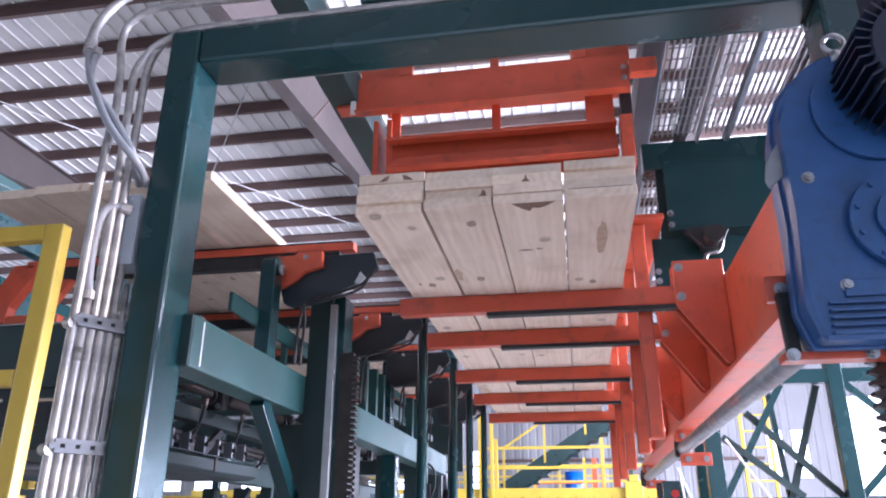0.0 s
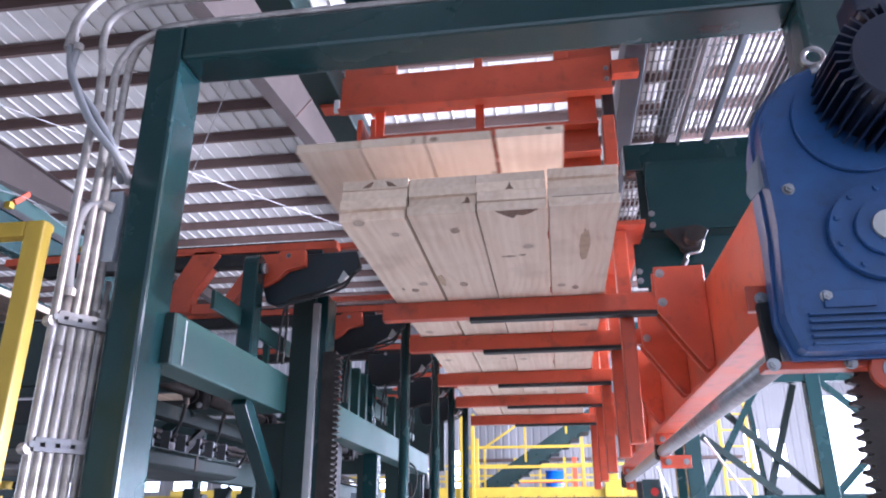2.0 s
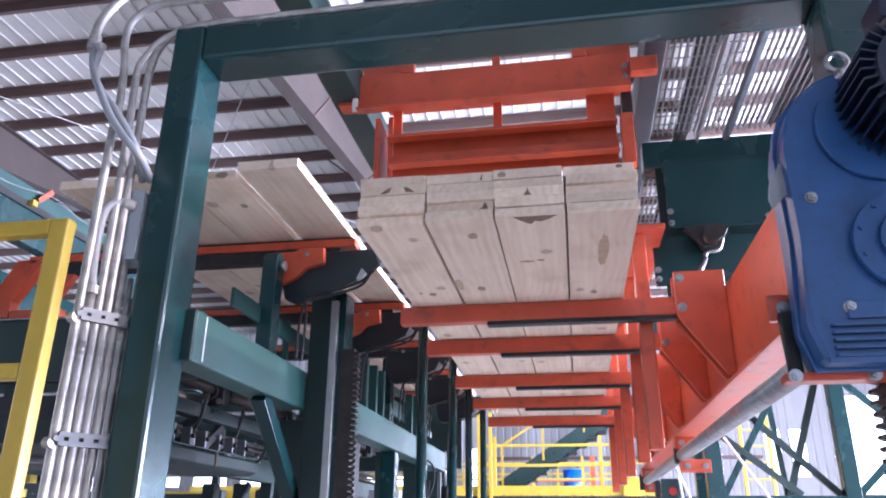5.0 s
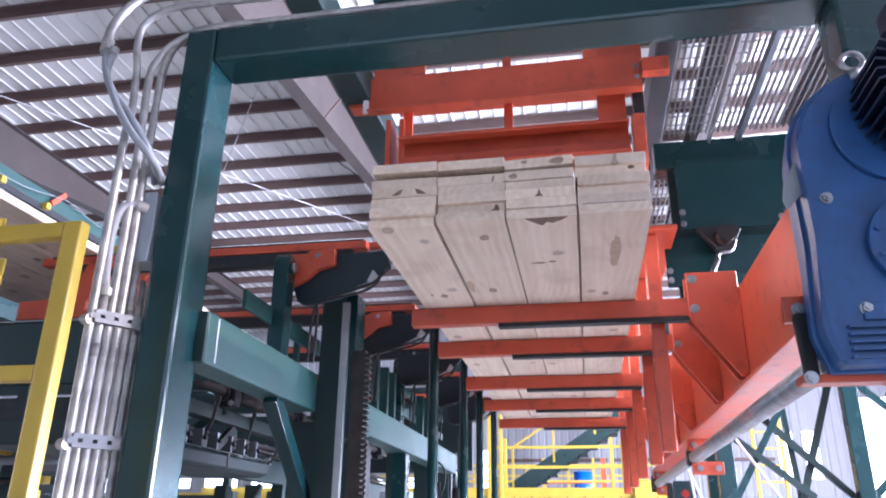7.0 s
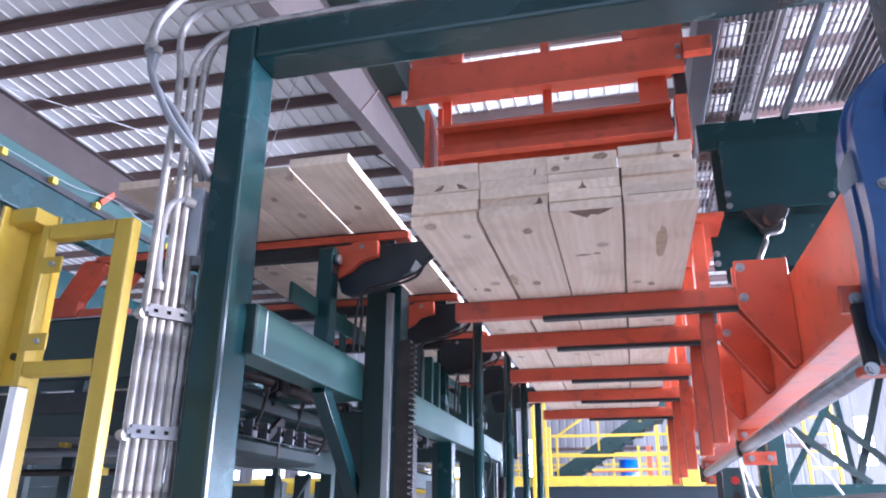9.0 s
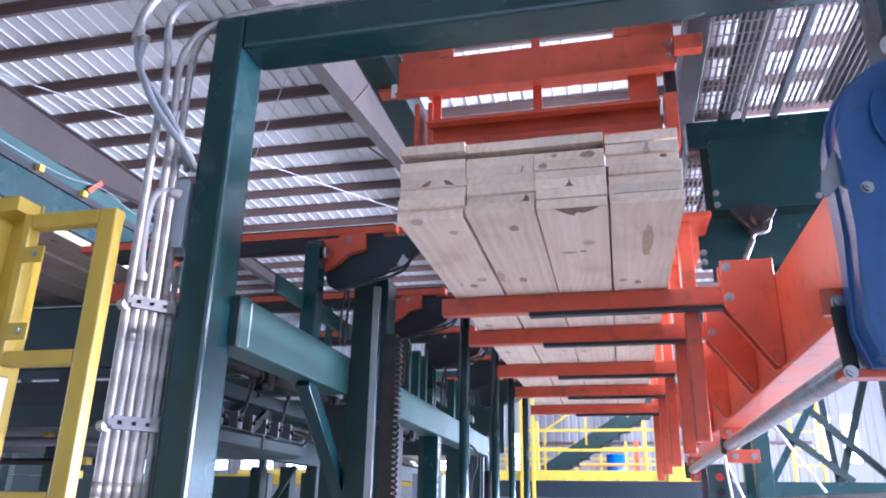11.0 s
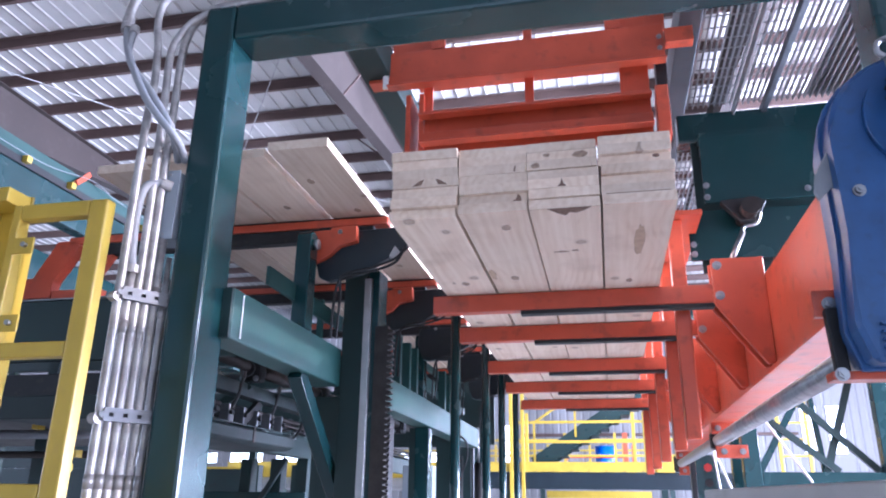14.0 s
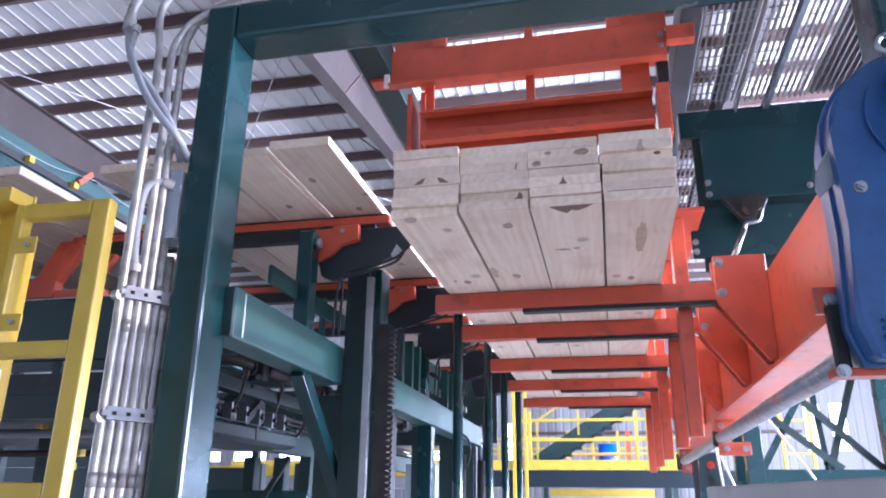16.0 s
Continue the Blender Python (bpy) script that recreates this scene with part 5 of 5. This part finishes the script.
slotted_column()
solid("concrete_upstand", prism([(0.40, 3.72), (0.735, 2.25), (1.7, 2.25), (1.7, 3.72)], "z", 0.0, 1.664, bevel=0.008), CONCRETE, "rough grey concrete upstand beside the stacker", "wall", kind="structure")


# ---- far end: platform, stair, railing ----
def platform():
    p = thing("platform", (-1.0, 17.0, 0), "steel platform with yellow kick plate and black edge beam", "platform")
    part("deck", box((-9, 17.05, 2.42), (2.2, 26.5, 2.46)), GREYBOX, p)
    part("kick_plate", box((-9, 17.0, 2.29), (2.2, 17.03, 2.50)), YELLOW, p, "yellow kick plate")
    part("edge_beam", box((-9, 17.02, 1.93), (6.0, 17.2, 2.285)), BOOM, p)
    x = -8.8
    while x < 2.2:
        part("rivet", rod((x, 17.0, 2.31), (x, 16.985, 2.31), 0.014, seg=8), BLACK, p)
        x += 0.38
    for x in (-8.5, -5.2, -2.3, 1.9):
        part("leg", box((x, 17.05, 0), (x + 0.16, 17.2, 1.929), 0.006), DARKGREEN, p)
        part("leg", box((x, 26.2, 0), (x + 0.16, 26.35, 2.41), 0.006), DARKGREEN, p)
    b = part("corner_block", box((0.98, 16.9, 2.28), (1.36, 17.0, 2.62), 0.02), YELLOW, p)
    part("corner_block", box((1.08, 16.88, 2.62), (1.28, 16.99, 2.76), 0.02), YELLOW, p)
    return p


platform()


def railing(y, xs, z0, x0, x1):
    r = thing("guard_rail", ((x0 + x1) / 2, y, z0), "yellow enamelled tubular guard rail on the platform", "guard rail", "guard rails")
    for x in xs:
        part("post", box((x - 0.035, y - 0.03, z0), (x + 0.035, y + 0.03, z0 + 1.1), 0.005), YELLOW, r)
    for z in (z0 + 0.47, z0 + 0.90):
        part("rail", box((x0, y - 0.02, z - 0.03), (x1, y + 0.02, z + 0.03), 0.005), YELLOW, r)
    return r


railing(17.12, (-2.06, -1.78, 0.56, 0.80), 2.47, -2.1, 1.3)
railing(22.0, (-3.5, -2.4, -1.2, 0.2, 1.4), 2.47, -8.5, 2.0)
railing(26.2, (-3.8, -2.0, -0.6, 0.5, 1.8), 2.47, -8.5, 2.0)
for x in (-2.12, -1.86):
    solid("platform_post", box((x - 0.04, 16.95, 0), (x + 0.04, 16.99, 4.1), 0.01), YELLOW, "yellow enamelled slotted platform post", "post", "platform posts", base=(x, 16.95, 0))


def stair():
    s = thing("stair", (-1.2, 18.6, 2.46), "dark green steel stair with open treads and yellow handrail", "stair")
    a, b = Vector((-1.75, 18.6, 2.52)), Vector((1.25, 18.6, 4.47))
    for y in (18.6, 19.5):
        part("stringer", bar((a.x, y, a.z), (b.x, y, b.z), 0.03, 0.36), DARKGREEN, s)
        d = (b - a).normalized()
        for k in range(6):
            q = a + (b - a) * (0.1 + 0.16 * k)
            part("bolt", rod((q.x, y - 0.015, q.z), (q.x, y - 0.03, q.z), 0.02, seg=8), GREEN, s)
    n = 12
    for k in range(n):
        q = a + (b - a) * ((k + 0.5) / n)
        part("tread", box((q.x - 0.02, 18.62, q.z - 0.21), (q.x + 0.18, 19.48, q.z - 0.18)), DARKGREEN, s)
    part("handrail", bar((a.x, 18.6, a.z + 1.0), (b.x, 18.6, b.z + 1.0), 0.05, 0.05), YELLOW, s)
    for k in range(4):
        q = a + (b - a) * (k / 3)
        part("baluster", box((q.x - 0.025, 18.58, q.z), (q.x + 0.025, 18.62, q.z + 1.0)), YELLOW, s)
    part("leg", box((1.15, 18.6, 0.0), (1.3, 18.7, 4.3)), DARKGREEN, s)
    return s


stair()


def drum():
    d = thing("drum", (-0.1, 24.5, 2.46), "blue plastic drum standing on the platform", "drum")
    part("body", rod((-0.1, 24.5, 2.46), (-0.1, 24.5, 3.36), 0.29, seg=32), BLUEDRUM, d, smooth=True)
    for z in (2.75, 3.05, 3.34):
        part("hoop", rod((-0.1, 24.5, z), (-0.1, 24.5, z + 0.035), 0.305, seg=32), BLUEDRUM, d, smooth=True)
    return d


drum()


def orange_stand():
    s = thing("orange_stand", (0.5, 24.0, 2.46), "orange enamelled machine stand on the platform", "machine stand")
    part("upright", box((0.45, 24.0, 2.46), (0.6, 24.1, 3.75), 0.01), ORANGE, s)
    part("upright", box((0.72, 24.2, 2.46), (0.85, 24.3, 3.4), 0.01), ORANGE, s)
    part("crossbar", box((-1.6, 24.05, 3.0), (0.45, 24.1, 3.07)), ORANGE, s)
    part("arm", bar((-1.5, 24.0, 2.46), (-1.2, 24.0, 3.1), 0.07, 0.07), ORANGE, s)
    return s


orange_stand()
for x in (-4.5, -1.2, 0.9, 3.2):
    c = thing("far_column", (x, 28.5, 0), "pale painted building column at the far wall", "column", "far columns", "structure")
    part("column", box((x - 0.1, 28.4, 0), (x + 0.1, 28.7, 9.5)), PRIMER if x < -4 else WALLSHEET, c)
solid("girt", box((-3.2, 29.75, 4.15), (6.85, 29.98, 4.25)), PRIMER, "red-oxide wall girt", "girt", kind="structure")


def low_conveyor(y, x0, x1, lift=0.0):
    c = thing("outfeed_conveyor", ((x0 + x1) / 2, y, 0), "yellow edged outfeed conveyor under the platform", "conveyor")
    part("side_rail", box((x0, y, 1.78 + lift), (x1, y + 0.06, 1.95 + lift)), YELLOW, c)
    part("bed", box((x0, y + 0.06, 1.6 + lift), (x1, y + 1.2, 1.78 + lift)), ALU, c)
    for x in (x0 + 0.2, (x0 + x1) / 2, x1 - 0.3):
        part("leg", box((x, y + 0.1, 0), (x + 0.1, y + 0.2, 1.6 + lift)), DARKGREEN, c)
    return c


def ladder():
    l = thing("ladder", (3.35, 15.0, 0), "yellow enamelled fixed steel ladder", "ladder")
    for x in (3.1, 3.6):
        part("stile", box((x - 0.03, 15.0, 0), (x + 0.03, 15.06, 5.6), 0.005), YELLOW, l)
    z = 0.4
    while z < 5.5:
        part("rung", rod((3.13, 15.03, z), (3.57, 15.03, z), 0.018, seg=8), YELLOW, l)
        z += 0.3
    return l


ladder()
low_conveyor(20.0, -1.6, 1.0)
low_conveyor(12.5, -9.0, -2.3, 0.22)


# ---- motion ----
def steps(a, b, d):
    n = max(1, round((b - a) / d))
    return [a + (b - a) * i / n for i in range(n + 1)]


def motions():
    for c in (CARRIAGE, MOTOR):
        x, y, z = c.location
        walk(c, [(t, pose(x, y, z + dz)) for t, dz in DROP])
    for ob, (x, y, z) in PACK:
        walk(ob, [(t, pose(x, y, z + dz)) for t, dz in DROP])
    for s, n, objs in LAYERS:
        for ob, i, dx, dy in objs:
            rows = []
            for t in steps(0.0, 16.0, 0.1):
                p = min(t - s, 1.0) if n == 3 else t - s
                lead, z = layer_place(p)
                x = lead - (4 - i) * BW
                spread = min(1.0, max(0.0, (2.3 - p) / 0.7))
                x -= spread * (0.060, 0.046, 0.034, 0.0)[i]
                rest = ZB + lowered(t) + (4 + n) * BT
                fallen = min(1.0, max(0.0, (p - FALL[i]) / 0.2))
                if p > 1.2:
                    z = max(z, rest + TINE) if p < 2.45 else rest + TINE * (1 - fallen)
                if p >= 2.45:
                    x = X0 + i * BW
                tip = -4.0 * math.sin(math.pi * fallen) if p >= 2.45 else 0.0
                rows.append((t, pose(x + dx, YS + dy + spread * (0.05, 0.02, 0.045, 0.0)[i], z, 0, tip * (1 if i < 2 else 0.4), 0)))
            walk(ob, rows)
    for f in FORKS:
        fx, fy, fz = f.location
        rows = []
        for t in steps(0.0, 16.0, 0.1):
            dx, dz = 0.0, 0.0
            for n, (s, back) in enumerate(zip(STARTS[:3], (2.05, 2.3, 2.3))):
                p = t - s
                if fy < 4:
                    # the first fork only lifts the layer over and draws back at once
                    if 1.0 <= p < back:
                        lead = layer_place(p)[0]
                        dx = max(0.0, lead - WAITX)
                    elif back <= p < back + 1.0:
                        dx = max(0.0, layer_place(back)[0] - WAITX) * (1 - (p - back))
                elif 1.0 <= p < 3.6:
                    lead, z = layer_place(p)
                    out = max(0.0, lead - WAITX)
                    # the tines draw back from under the boards
                    dx = out * min(1.0, max(0.0, (3.6 - p) / 0.9))
                    rest = ZB + lowered(t) + (4 + n) * BT + TINE
                    dz = (max(z, rest) if p < 2.45 else rest) - 3.085
            rows.append((t, pose(fx + dx, fy, fz + dz)))
        walk(f, rows)


motions()
